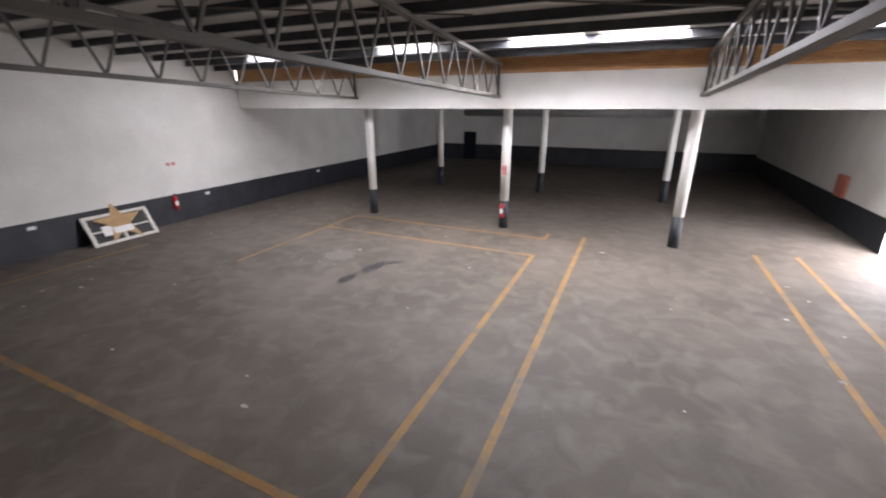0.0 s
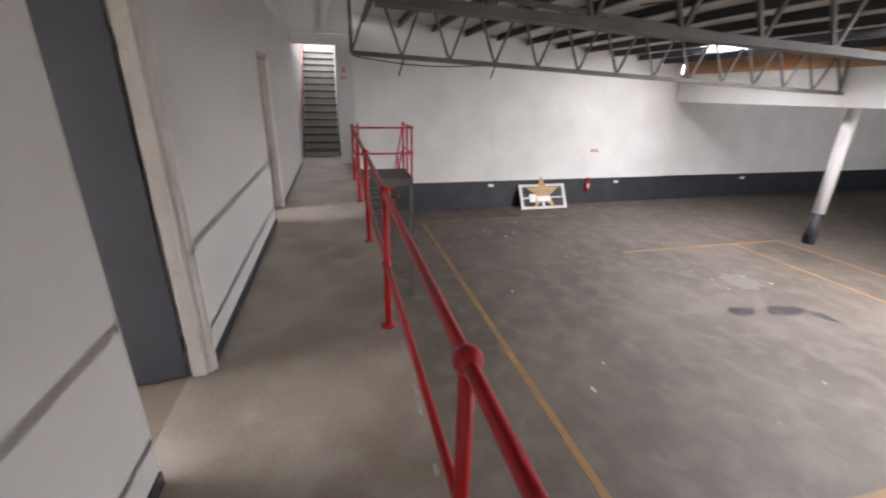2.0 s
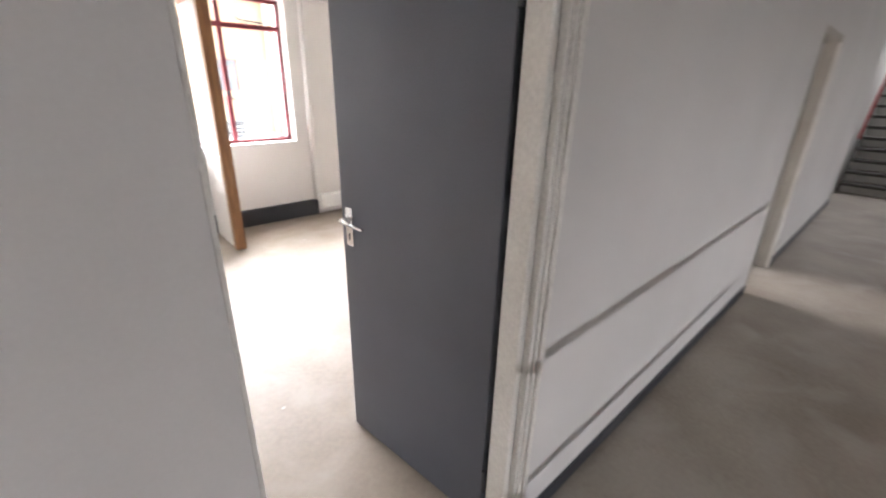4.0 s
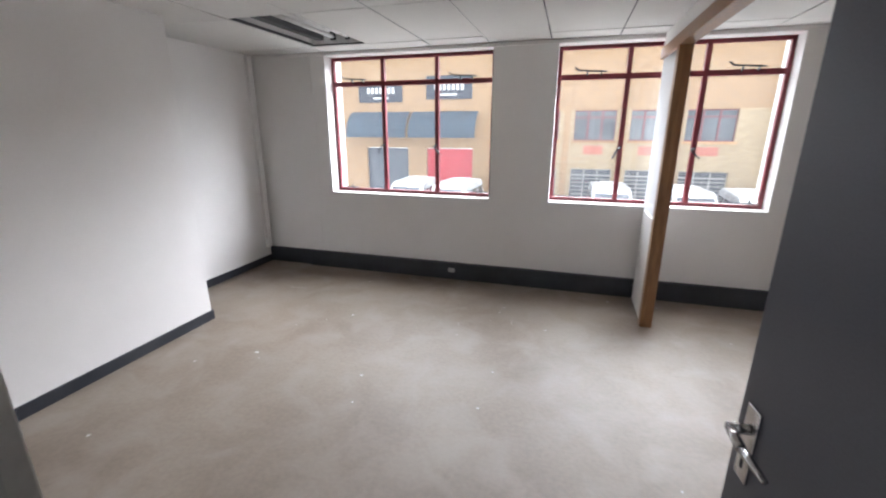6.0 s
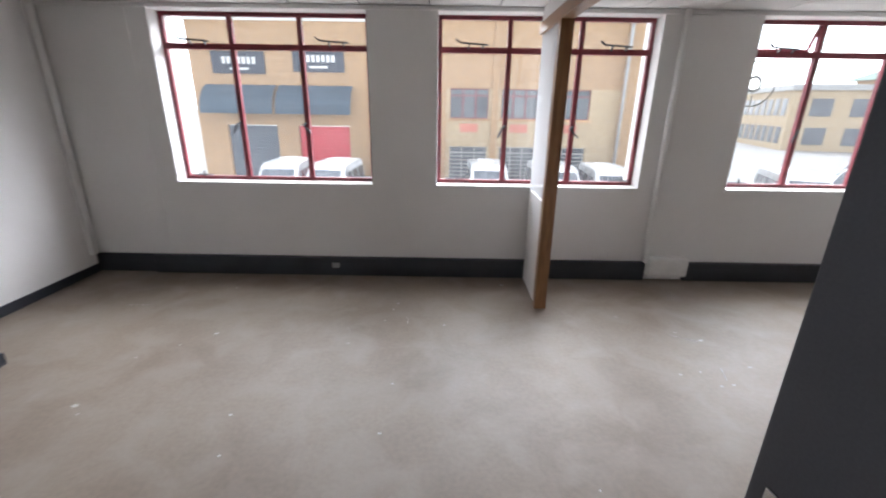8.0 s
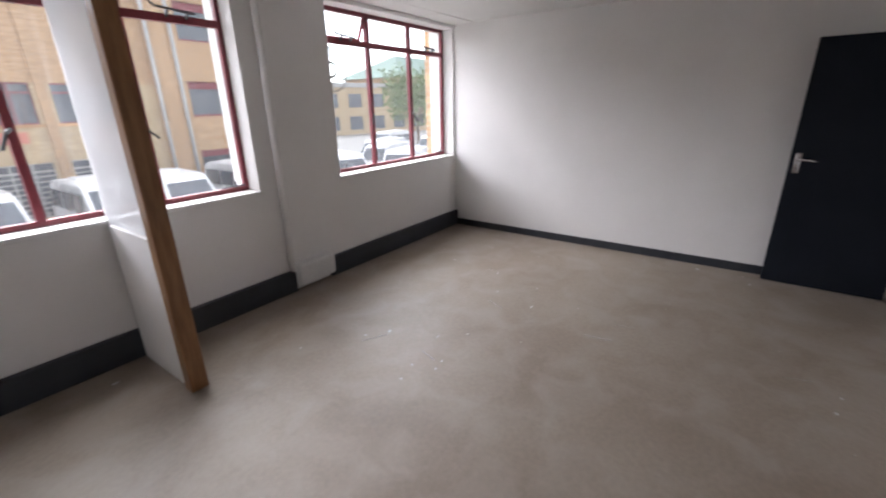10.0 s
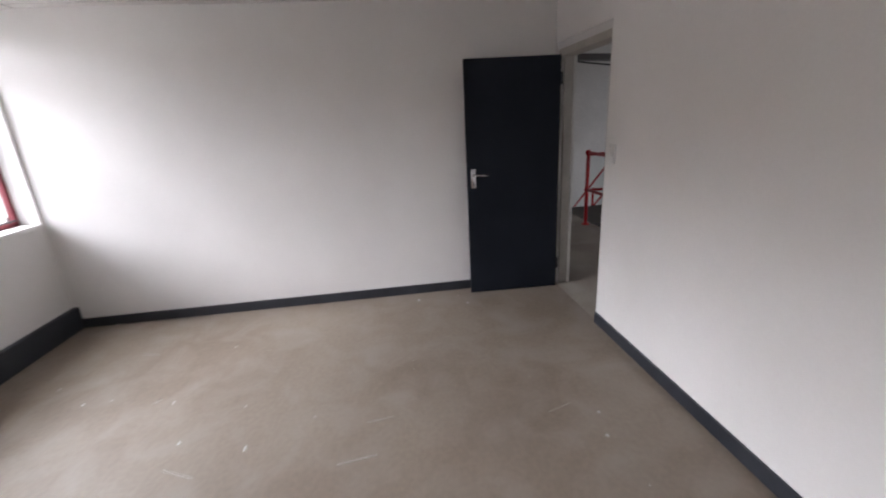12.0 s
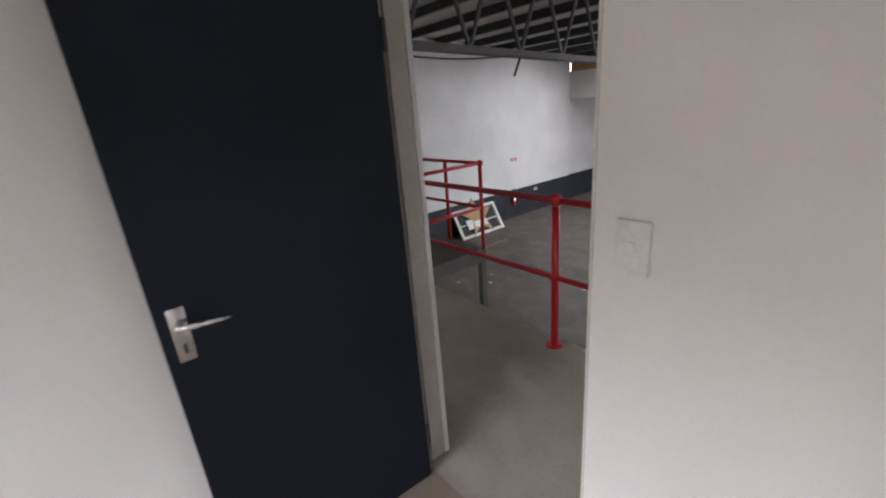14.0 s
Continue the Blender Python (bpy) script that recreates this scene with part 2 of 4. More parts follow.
M_LEAF = surface("tree_leaves", (0.12, 0.19, 0.055), (0.19, 0.28, 0.09), 0.9, 0.6, 0.0, vary=0.2)
M_BARK = surface("tree_bark", (0.10, 0.08, 0.06), (0.16, 0.13, 0.10), 6, 0.9, 0.4)
M_GREENROOF = surface("green_roof_sheet", (0.12, 0.20, 0.16), (0.16, 0.25, 0.20), 0.5, 0.6, 0.1)
M_PIPEGREY = surface("grey_downpipe", (0.34, 0.34, 0.33), (0.42, 0.42, 0.40), 3, 0.5, 0.05)
M_TUBE = surface("lamp_tube", (0.66, 0.66, 0.64), (0.72, 0.72, 0.70), 5, 0.3, 0.0)

# ---- mesh helpers ----


def mesh_ob(name, bm, mat, parent=None, smooth=False):
    bmesh.ops.recalc_face_normals(bm, faces=bm.faces)
    me = bpy.data.meshes.new(name)
    bm.to_mesh(me)
    bm.free()
    if smooth:
        for pl in me.polygons:
            pl.use_smooth = True
    me.materials.append(mat)
    ob = new(name, me)
    if parent:
        ob.parent = parent
    return ob


def add_box(bm, x0, y0, z0, x1, y1, z1, bevel=0.0):
    v = bmesh.ops.create_cube(bm, size=1.0, matrix=Matrix.Translation(((x0 + x1) / 2, (y0 + y1) / 2, (z0 + z1) / 2)) @ Matrix.Diagonal((abs(x1 - x0), abs(y1 - y0), abs(z1 - z0), 1)))["verts"]
    if bevel:
        es = {e for q in v for e in q.link_edges}
        bmesh.ops.bevel(bm, geom=list(es), offset=bevel, segments=2, affect="EDGES", profile=0.5)


def box(name, x0, y0, z0, x1, y1, z1, mat, parent=None, bevel=0.0):
    bm = bmesh.new()
    add_box(bm, x0, y0, z0, x1, y1, z1, bevel)
    return mesh_ob(name, bm, mat, parent)


def box_set(name, rows, mat, parent=None, bevel=0.0):
    bm = bmesh.new()
    for r in rows:
        add_box(bm, *r, bevel)
    return mesh_ob(name, bm, mat, parent)


def add_bar(bm, a, b, r, r2=None, seg=12):
    """A round bar from a to b."""
    a, b = Vector(a), Vector(b)
    d = b - a
    m = Matrix.Translation((a + b) / 2) @ d.to_track_quat("Z", "Y").to_matrix().to_4x4()
    bmesh.ops.create_cone(bm, cap_ends=True, segments=seg, radius1=r, radius2=r if r2 is None else r2, depth=d.length, matrix=m)


def bar(name, a, b, r, mat, parent=None, seg=14, r2=None):
    bm = bmesh.new()
    add_bar(bm, a, b, r, r2, seg)
    return mesh_ob(name, bm, mat, parent, smooth=seg > 8)


def add_beam(bm, a, b, w, hgt):
    """A rectangular bar from a to b, w wide and hgt high."""
    a, b = Vector(a), Vector(b)
    d = b - a
    x = d.normalized()
    up = Vector((0, 0, 1)) if abs(x.z) < 0.95 else Vector((1, 0, 0))
    y = up.cross(x).normalized()
    z = x.cross(y)
    m = Matrix((x, y, z)).transposed().to_4x4()
    bmesh.ops.create_cube(bm, size=1.0, matrix=Matrix.Translation((a + b) / 2) @ m @ Matrix.Diagonal((d.length, w, hgt, 1)))


def empty(name, x, y, z, rz=0.0):
    ob = new(name)
    ob.location = (x, y, z)
    ob.rotation_euler = (0, 0, radians(rz))
    return ob


def wall_along_x(name, x0, x1, y0, y1, z0, z1, mat, holes=()):
    """A wall that runs in x, with openings (xa, xb, za, zb) through it."""
    bm = bmesh.new()
    at = x0
    for xa, xb, za, zb in sorted(holes):
        add_box(bm, at, y0, z0, xa, y1, z1)
        if za > z0:
            add_box(bm, xa, y0, z0, xb, y1, za)
        if zb < z1:
            add_box(bm, xa, y0, zb, xb, y1, z1)
        at = xb
    add_box(bm, at, y0, z0, x1, y1, z1)
    return tagged(mesh_ob(name, bm, mat), kind="structure")


def structure(ob, label="", category=""):
    return tagged(ob, label=label, category=category, kind="structure")


def blob(bm, cx, cy, z, r, sx, sy, seed, seg=26):
    """A flat patch with an uneven edge."""
    rng = random.Random(seed)
    ring = [bm.verts.new((cx + sx * r * (0.7 + 0.45 * rng.random()) * math.cos(k * 2 * math.pi / seg), cy + sy * r * (0.7 + 0.45 * rng.random()) * math.sin(k * 2 * math.pi / seg), z)) for k in range(seg)]
    bm.faces.new(ring)


# ---- hall ----
LWX, RWX, BY, FARY = -13.42, 9.8, 14.9, 35.0
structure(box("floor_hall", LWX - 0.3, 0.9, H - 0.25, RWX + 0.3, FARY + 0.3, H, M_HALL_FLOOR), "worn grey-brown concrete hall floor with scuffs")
structure(box("wall_hall_west", LWX - 0.25, 1.3, H, LWX, BY, 4.2, M_HALL_WHITE), "white painted plaster wall above a black dado")
structure(box("wall_hall_west_rear", LWX - 0.25, BY, H, LWX - 0.06, FARY, 1.72, M_HALL_WHITE), "white painted wall of the dim rear hall")
structure(box("dado_west", LWX, 1.3, H, LWX + 0.006, BY, -1.65, M_BLACK), "black painted dado along the hall wall")
structure(box("dado_west_rear", LWX - 0.06, BY, H, LWX - 0.054, FARY, -1.65, M_BLACK))
# east wall opening and ground beyond are added, unseen, to let fill light in
structure(box_set("wall_hall_east", [(RWX, 0.0, H, RWX + 0.25, 14.8, 4.3), (RWX, 17.5, H, RWX + 0.25, FARY, 4.3), (RWX, 14.8, 0.9, RWX + 0.25, 17.5, 4.3)], M_HALL_WHITE), "white painted hall wall with an added, unseen opening for fill light")
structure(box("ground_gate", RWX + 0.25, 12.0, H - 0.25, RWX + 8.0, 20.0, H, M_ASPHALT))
structure(box_set("dado_east", [(RWX - 0.006, 1.3, H, RWX, 14.8, -1.65), (RWX - 0.006, 17.5, H, RWX, FARY, -1.65)], M_BLACK))
structure(box("wall_hall_far", LWX - 0.3, FARY, H, RWX + 0.3, FARY + 0.25, 1.72, M_HALL_WHITE))
structure(box("dado_far", LWX - 0.05, FARY - 0.006, H, RWX, FARY, -1.5, M_BLACK))
structure(box("bulkhead", LWX, BY, 1.50, RWX, BY + 0.25, 2.56, M_HALL_WHITE), "white painted concrete bulkhead beam over the columns")
structure(box("ceiling_rear", LWX - 0.3, BY + 0.25, 1.72, RWX + 0.3, FARY + 0.3, 1.9, M_REAR_CEIL))
structure(box_set("rear_soffit_beams", [(LWX, y, 1.5, RWX, y + 0.3, 1.72) for y in (22.85, 29.2)], M_REAR_CEIL))
slat_rows = [(LWX, BY + 0.04 + 0.012 * (k % 2), 2.56 + k * 0.074, RWX, BY + 0.09, 2.56 + k * 0.074 + 0.066) for k in range(8)]
structure(box_set("slat_cladding", slat_rows, M_SLATS, bevel=0.006), "orange horizontal slat cladding above the bulkhead")
structure(box("clerestory_backing", LWX, BY + 0.09, 2.56, RWX, BY + 0.2, 3.06, M_ROOF))

# round columns, white above and black below


def column(x, y):
    e = empty("column", x, y, H)
    bar("shaft", (0, 0, 1.02), (0, 0, 4.4), 0.165, M_HALL_WHITE, e, 28)
    bar("black_base", (0, 0, 0), (0, 0, 1.02), 0.168, M_BLACK, e, 28)
    return tagged(e, "round white column with a black painted base", "column", "hall columns", "structure")


first_column = column(-7.25, 15.68)
for cx, cy in ((-1.57, 15.8), (4.12, 15.8), (-7.5, 23.0), (-1.75, 23.0), (4.05, 23.0)):
    copy_thing(first_column, pose(cx, cy, H))

# roof, purlins and trusses
bm = bmesh.new()
holes = sorted((sx - 0.95, sx + 0.95) for sx, sy in SKYLIGHTS)


def roof_slab(x0, x1, y0, y1):
    v = [bm.verts.new((x, y, roof_z(y) + t)) for t in (0.0, 0.1) for x, y in ((x0, y0), (x1, y0), (x1, y1), (x0, y1))]
    for q in ((0, 1, 2, 3), (7, 6, 5, 4), (0, 4, 5, 1), (1, 5, 6, 2), (2, 6, 7, 3), (3, 7, 4, 0)):
        bm.faces.new([v[k] for k in q])


roof_slab(LWX - 0.2, RWX + 0.2, -5.0, 12.1)
roof_slab(LWX - 0.2, RWX + 0.2, 12.9, BY + 0.2)
at = LWX - 0.2
for xa, xb in holes:
    roof_slab(at, xa, 12.1, 12.9)
    at = xb
roof_slab(at, RWX + 0.2, 12.1, 12.9)
structure(mesh_ob("ceiling_roof", bm, M_ROOF), "pale roof lining over dark purlins")
bm = bmesh.new()
for k in range(11):
    y = 1.9 + k * 1.2
    z = roof_z(y)
    add_box(bm, LWX, y, z - 0.2, RWX, y + 0.075, z)
    add_box(bm, LWX, y - 0.05, z - 0.2, RWX, y, z - 0.185)
structure(mesh_ob("purlins", bm, M_STEEL), "dark steel roof purlins")


def truss(x):
    e = empty("roof_truss", x, 0, 0)

    def low(y):
        return 2.4 - 0.039 * (y - 1.2)

    y0, y1 = 1.25, 14.85

    def top(y):
        return roof_z(y) - 0.25

    bm = bmesh.new()
    for s in (-0.05, 0.05):
        add_beam(bm, (s, y0, low(y0)), (s, y1, low(y1)), 0.06, 0.09)
    add_beam(bm, (0, y0, low(y0) - 0.04), (0, y1, low(y1) - 0.04), 0.2, 0.012)
    mesh_ob("bottom_chord", bm, M_TRUSS, e)
    bm = bmesh.new()
    for s in (-0.05, 0.05):
        add_beam(bm, (s, y0, top(y0)), (s, y1, top(y1)), 0.06, 0.09)
    mesh_ob("top_chord", bm, M_TRUSS, e)
    bm = bmesh.new()
    n = 13
    step = (y1 - y0) / n
    for k in range(n):
        ya = y0 + k * step
        add_beam(bm, (0, ya, low(ya)), (0, ya + step / 2, top(ya + step / 2)), 0.045, 0.045)
        add_beam(bm, (0, ya + step / 2, top(ya + step / 2)), (0, ya + step, low(ya + step)), 0.045, 0.045)
    for y in (y0, y1 - 0.05):
        add_beam(bm, (0, y, low(y)), (0, y, top(y)), 0.07, 0.07)
    mesh_ob("web", bm, M_TRUSS, e)
    return tagged(e, "grey-brown welded steel lattice roof truss", "truss", "roof trusses", "structure")


first_truss = truss(-7.2)
for tx in (-1.65, 4.1):
    copy_thing(first_truss, pose(tx, 0, 0))
bm = bmesh.new()
for x, y in ((-9.0, 3.4), (-6.0, 7.0), (1.0, 9.0)):
    add_bar(bm, (x, y, roof_z(y) - 0.23), (x + 5.5, y + 2.4, roof_z(y + 2.4) - 0.23), 0.02, seg=8)
structure(mesh_ob("roof_bracing", bm, M_TRUSS))
for hy in (2.35, 4.45):
    tagged(bar("hanging_bracket", (-7.2, hy, 2.36), (-7.28, hy - 0.12, 1.98), 0.018, M_STEEL, None, 8), "dark steel rod hanging from the truss", "bracket", "truss brackets")
bm = bmesh.new()
cable = [(-7.1, 1.3 + 0.35 * k, 2.33 - 0.011 * k - 0.09 * math.sin(math.pi * k / 8)) for k in range(9)]
for a, b in zip(cable, cable[1:]):
    add_bar(bm, a, b, 0.012, seg=8)
tagged(mesh_ob("slack_cable", bm, M_STEEL), "slack dark cable under the truss chord", "cable")

# painted bay lines
lines = [(-11.7, 3.58, 0.1, 3.70), (0.12, 3.70, 0.25, 13.16), (-7.6, 13.04, 0.12, 13.16), (1.34, 3.2, 1.47, 15.7), (-7.6, 14.86, 0.2, 14.98), (0.12, 14.98, 0.25, 15.6), (6.28, 3.2, 6.41, 15.9), (7.4, 3.2, 7.53, 16.2), (-7.7, 9.0, -7.6, 14.98), (-11.8, 3.7, -11.7, 9.0)]
structure(box_set("bay_lines", [(a, b, H, c, d, H + 0.004) for a, b, c, d in lines], M_YELLOW), "worn yellow painted parking lines")
bm = bmesh.new()
blob(bm, -3.7, 10.3, H + 0.004, 0.42, 0.55, 1.3, 3)
blob(bm, -3.3, 10.9, H + 0.005, 0.3, 1.0, 0.5, 5)
blob(bm, -3.9, 9.3, H + 0.006, 0.35, 0.6, 1.0, 7)
structure(mesh_ob("oil_stains", bm, M_OIL))
bm = bmesh.new()
blob(bm, -5.2, 10.7, H + 0.004, 0.55, 1.0, 0.9, 9)
structure(mesh_ob("worn_floor_patch", bm, M_WEAR))
bm = bmesh.new()
rng = random.Random(4)
for k in range(60):
    x, y, s = rng.uniform(-11.5, 8), rng.uniform(3.5, 15.5), rng.uniform(0.012, 0.045)
    blob(bm, x, y, H + 0.004, s, rng.uniform(0.6, 2.2), rng.uniform(0.4, 1.3), k, 9)
tagged(mesh_ob("floor_scraps", bm, M_CHALK), "pale scraps and chips scattered on the concrete floor", "debris", kind="stuff")

# leaning frame with a cardboard star


def leaning_board():
    e = empty("leaning_frame", LWX + 0.62, 8.98, H)
    e.rotation_euler = (0, radians(-30), 0)
    w, hh = 1.02, 1.05
    rows = [(-0.03, -w, 0, 0.03, -w + 0.12, hh), (-0.03, w - 0.12, 0, 0.03, w, hh), (-0.03, -w + 0.12, 0, 0.03, w - 0.12, 0.1), (-0.03, -w + 0.12, hh - 0.1, 0.03, w - 0.12, hh), (-0.02, -w + 0.12, 0.45, 0.02, w - 0.12, 0.5), (-0.02, -0.05, 0.1, 0.02, 0.05, hh - 0.1)]
    box_set("frame", rows, M_CREAM, e, 0.006)
    box("backing", -0.03, -w + 0.1, 0.08, -0.022, w - 0.1, hh - 0.08, M_DARK, e)
    bm = bmesh.new()
    pts = []
    for k in range(10):
        r = 0.78 if k % 2 == 0 else 0.31
        a = math.pi / 2 + k * math.pi / 5
        pts.append((r * math.cos(a), 0.66 + r * math.sin(a)))
    f0 = [bm.verts.new((0.04, y, z)) for y, z in pts]
    face = bm.faces.new(f0)
    ext = bmesh.ops.extrude_face_region(bm, geom=[face])
    bmesh.ops.translate(bm, verts=[g for g in ext["geom"] if isinstance(g, bmesh.types.BMVert)], vec=(0.02, 0, 0))
    tagged(mesh_ob("star", bm, M_CARD, e), "brown cardboard five-pointed star")
    bm = bmesh.new()
    add_box(bm, 0.045, -0.62, 0.28, 0.055, -0.3, 0.62)
    add_box(bm, 0.062, -0.3, 0.3, 0.07, 0.3, 0.52)
    tagged(mesh_ob("paper_sheet", bm, M_PLASTIC, e), "white paper sheets")
    return tagged(e, "cream frame with a cardboard star leaning on the wall", "frame")


leaning_board()


def extinguisher(x, y, z, face):
    """face: degrees that the front turns to."""
    e = empty("fire_extinguisher", x, y, z, face)
    bm = bmesh.new()
    add_bar(bm, (0, -0.09, 0), (0, -0.09, 0.46), 0.085, seg=18)
    add_bar(bm, (0, -0.09, 0.46), (0, -0.09, 0.54), 0.085, 0.03, seg=18)
    mesh_ob("cylinder", bm, M_EXT, e, True)
    bm = bmesh.new()
    add_bar(bm, (0, -0.09, 0.54), (0, -0.09, 0.6), 0.022, seg=10)
    add_box(bm, -0.012, -0.19, 0.59, 0.012, -0.07, 0.61)
    add_bar(bm, (0.05, -0.12, 0.57), (0.1, -0.15, 0.2), 0.012, seg=8)
    add_box(bm, -0.02, -0.09, 0.25, 0.02, 0.0, 0.29)
    mesh_ob("valve_and_hose", bm, M_DARK, e)
    box("label", -0.06, -0.178, 0.16, 0.06, -0.172, 0.34, M_PLASTIC, e)
    return tagged(e, "red fire extinguisher with a white label, hung up", "extinguisher", "fire extinguishers")


extinguisher(LWX, 11.15, -2.2, 90)
extinguisher(-1.57, 15.632, -2.3, 0)


def wall_box(name, x, y, z, sx, sy, sz, mat, label, category, group=""):
    bm = bmesh.new()
    add_box(bm, x - sx / 2, y - sy / 2, z - sz / 2, x + sx / 2, y + sy / 2, z + sz / 2, min(sx, sy, sz) * 0.2)
    return tagged(mesh_ob(name, bm, mat), label, category, group)


for y in (6.8, 12.6):
    wall_box("socket_outlet", LWX + 0.02, y, -1.83, 0.03, 0.2, 0.1, M_PLASTIC, "white plastic socket outlet on the black dado", "socket", "hall sockets")
wall_box("socket_outlet", LWX - 0.02, 19.5, -1.85, 0.06, 0.2, 0.1, M_PLASTIC, "white plastic socket outlet on the black dado", "socket", "hall sockets")
bm = bmesh.new()
for k in range(2):
    add_box(bm, LWX, 11.15 + k * 0.2, -0.55, LWX + 0.008, 11.29 + k * 0.2, -0.42)
tagged(mesh_ob("safety_sign", bm, M_SIGNRED), "two small red safety signs on the white wall", "sign")
tagged(box("column_sign", -1.66, 15.62, -0.75, -1.48, 15.635, -0.42, M_SIGNRED), "red safety sign on a white column", "sign")
wall_box("hose_cabinet", RWX - 0.06, 21.3, -1.25, 0.12, 0.8, 0.8, M_ROSE, "dull red hose cabinet on the wall", "cabinet")
bm = bmesh.new()
add_bar(bm, (-9.0, 30.5, 1.15), (8.5, 30.5, 1.15), 0.28, seg=16)
for k in range(6):
    add_bar(bm, (-8.5 + k * 3.3, 30.5, 1.3), (-8.5 + k * 3.3, 30.5, 1.73), 0.015, seg=6)
tagged(mesh_ob("air_duct", bm, M_PIPEGREY, smooth=True), "long grey duct under the rear ceiling", "duct")
bm = bmesh.new()
add_box(bm, -10.9, FARY - 0.06, H, -9.8, FARY - 0.007, -0.5)
structure(mesh_ob("door_far", bm, M_DOOR))

# ---- gallery ----
OW0, OE0 = -4.25, 4.32
structure(box("floor_gallery", -8.1, -0.12, -0.25, RWX, 1.25, 0.0, M_SLAB), "stained concrete gallery floor with a chipped edge")
structure(box("wall_dock", -8.1, 0.9, H, RWX, 1.15, -0.25, M_HALL_WHITE))
DA0, DA1, DB0, DB1, DTOP = 0.0, 0.81, -4.055, -3.225, 2.045
wall_along_x("wall_gallery", -8.1, RWX, -0.115, 0.0, 0.0, 2.78, M_GREY, [(DA0, DA1, 0.0, DTOP), (DB0, DB1, 0.0, DTOP)])
structure(box_set("skirting_gallery", [(-8.1, 0, 0, DB0 - 0.06, 0.012, 0.07), (DB1 + 0.01, 0, 0, DA0 - 0.06, 0.012, 0.07), (DA1 + 0.01, 0, 0, RWX, 0.012, 0.07)], M_SKIRT))
structure(box("wall_above_office", -8.1, -5.0, 2.78, RWX, -4.83, 4.7, M_HALL_WHITE))
structure(box_set("wall_front_ends", [(-8.1, -5.0, H, OW0, -4.83, 2.78), (OE0, -5.0, H, RWX, -4.83, 2.78)], M_HALL_WHITE))
bm = bmesh.new()
rng = random.Random(21)
for k in range(46):
    x = rng.uniform(-6, 6)
    blob(bm, x, 1.222 + rng.uniform(-0.015, 0.012), 0.003, rng.uniform(0.012, 0.03), rng.uniform(1.0, 3.5), 0.6, 300 + k, 10)
structure(mesh_ob("chipped_slab_edge", bm, M_CHALK), "pale chips along the slab edge")
# end of the gallery: stair opening and grey pier
EX = -8.1
structure(box_set("wall_gallery_end", [(EX - 0.2, 0.93, 0, EX, 1.3, 2.37), (EX - 0.2, -4.83, 0, EX, -0.02, 2.62)], M_GREY))
structure(box_set("wall_gallery_end_upper", [(EX - 0.2, 0.93, 2.37, EX, 1.3, 4.2), (EX - 0.2, -4.83, 2.62, EX, 0.93, 4.6), (EX, 0.0, 2.83, EX + 0.12, 1.3, 4.2)], M_HALL_WHITE))
structure(box("wall_stair_side", LWX, 1.12, H, EX - 0.2, 1.3, 3.75, M_HALL_WHITE))
structure(box("wall_stair_back", LWX, -0.25, H, EX - 0.2, -0.06, 3.75, M_GREY))
structure(box("wall_stair_end", -13.3, -0.06, 0, -13.1, 1.12, 4.2, M_HALL_WHITE))
structure(box("floor_stair_well", LWX, -0.06, -0.2, EX, 1.12, 0.0, M_SLAB))


def stair_up():
    e = empty("upper_stair", EX - 1.18, 0.44, 0)
    n, rise, going = 15, 0.185, 0.215
    bm, bt = bmesh.new(), bmesh.new()
    for k in range(n):
        x = -going * k
        add_box(bm, x - 0.03, -0.43, rise * k + 0.02, x - 0.022, 0.43, rise * (k + 1) - 0.05)
        add_box(bt, x - going - 0.03, -0.44, rise * (k + 1) - 0.05, x, 0.44, rise * (k + 1))
    mesh_ob("risers", bm, M_RISER, e)
    mesh_ob("treads", bt, M_TREAD, e)
    bm = bmesh.new()
    for y in (-0.46, 0.46):
        add_beam(bm, (0.02, y, 0.1), (-going * n, y, rise * n + 0.1), 0.03, 0.22)
    mesh_ob("stringers_and_handrails", bm, M_TREAD, e)
    bar("red_handrail", (0.03, -0.43, 0.95), (-going * n, -0.43, rise * n + 0.95), 0.018, M_RED, e)
    return tagged(e, "steep steel stair with dark treads and red stringers", "stair")


stair_up()
skylight(-11.6, 0.5, 0.8, 1.6, 4.0, 14).rotation_euler = (0, 0, radians(90))


def arrow_sign():
    e = empty("exit_sign", EX + 0.004, 1.08, 1.98)
    box("plate", 0, -0.09, -0.14, 0.006, 0.09, 0.2, M_GREY, e)
    bm = bmesh.new()
    add_box(bm, 0.006, -0.02, 0.08, 0.01, 0.05, 0.18)
    add_box(bm, 0.006, -0.02, -0.06, 0.01, 0.06, -0.02)
    v = [bm.verts.new((0.01, y, z)) for y, z in ((-0.02, 0.03), (-0.02, -0.11), (-0.08, -0.04))]
    bm.faces.new(v)
    mesh_ob("red_arrow", bm, M_SIGNRED, e)
    return tagged(e, "small sign with a red arrow on the pier", "sign")


arrow_sign()

# red tube guard rail
RY, RZ = 1.145, 1.025
POSTS = [7.353, 5.435, 3.517, 1.599, -0.319, -2.28, -4.23, -6.06]


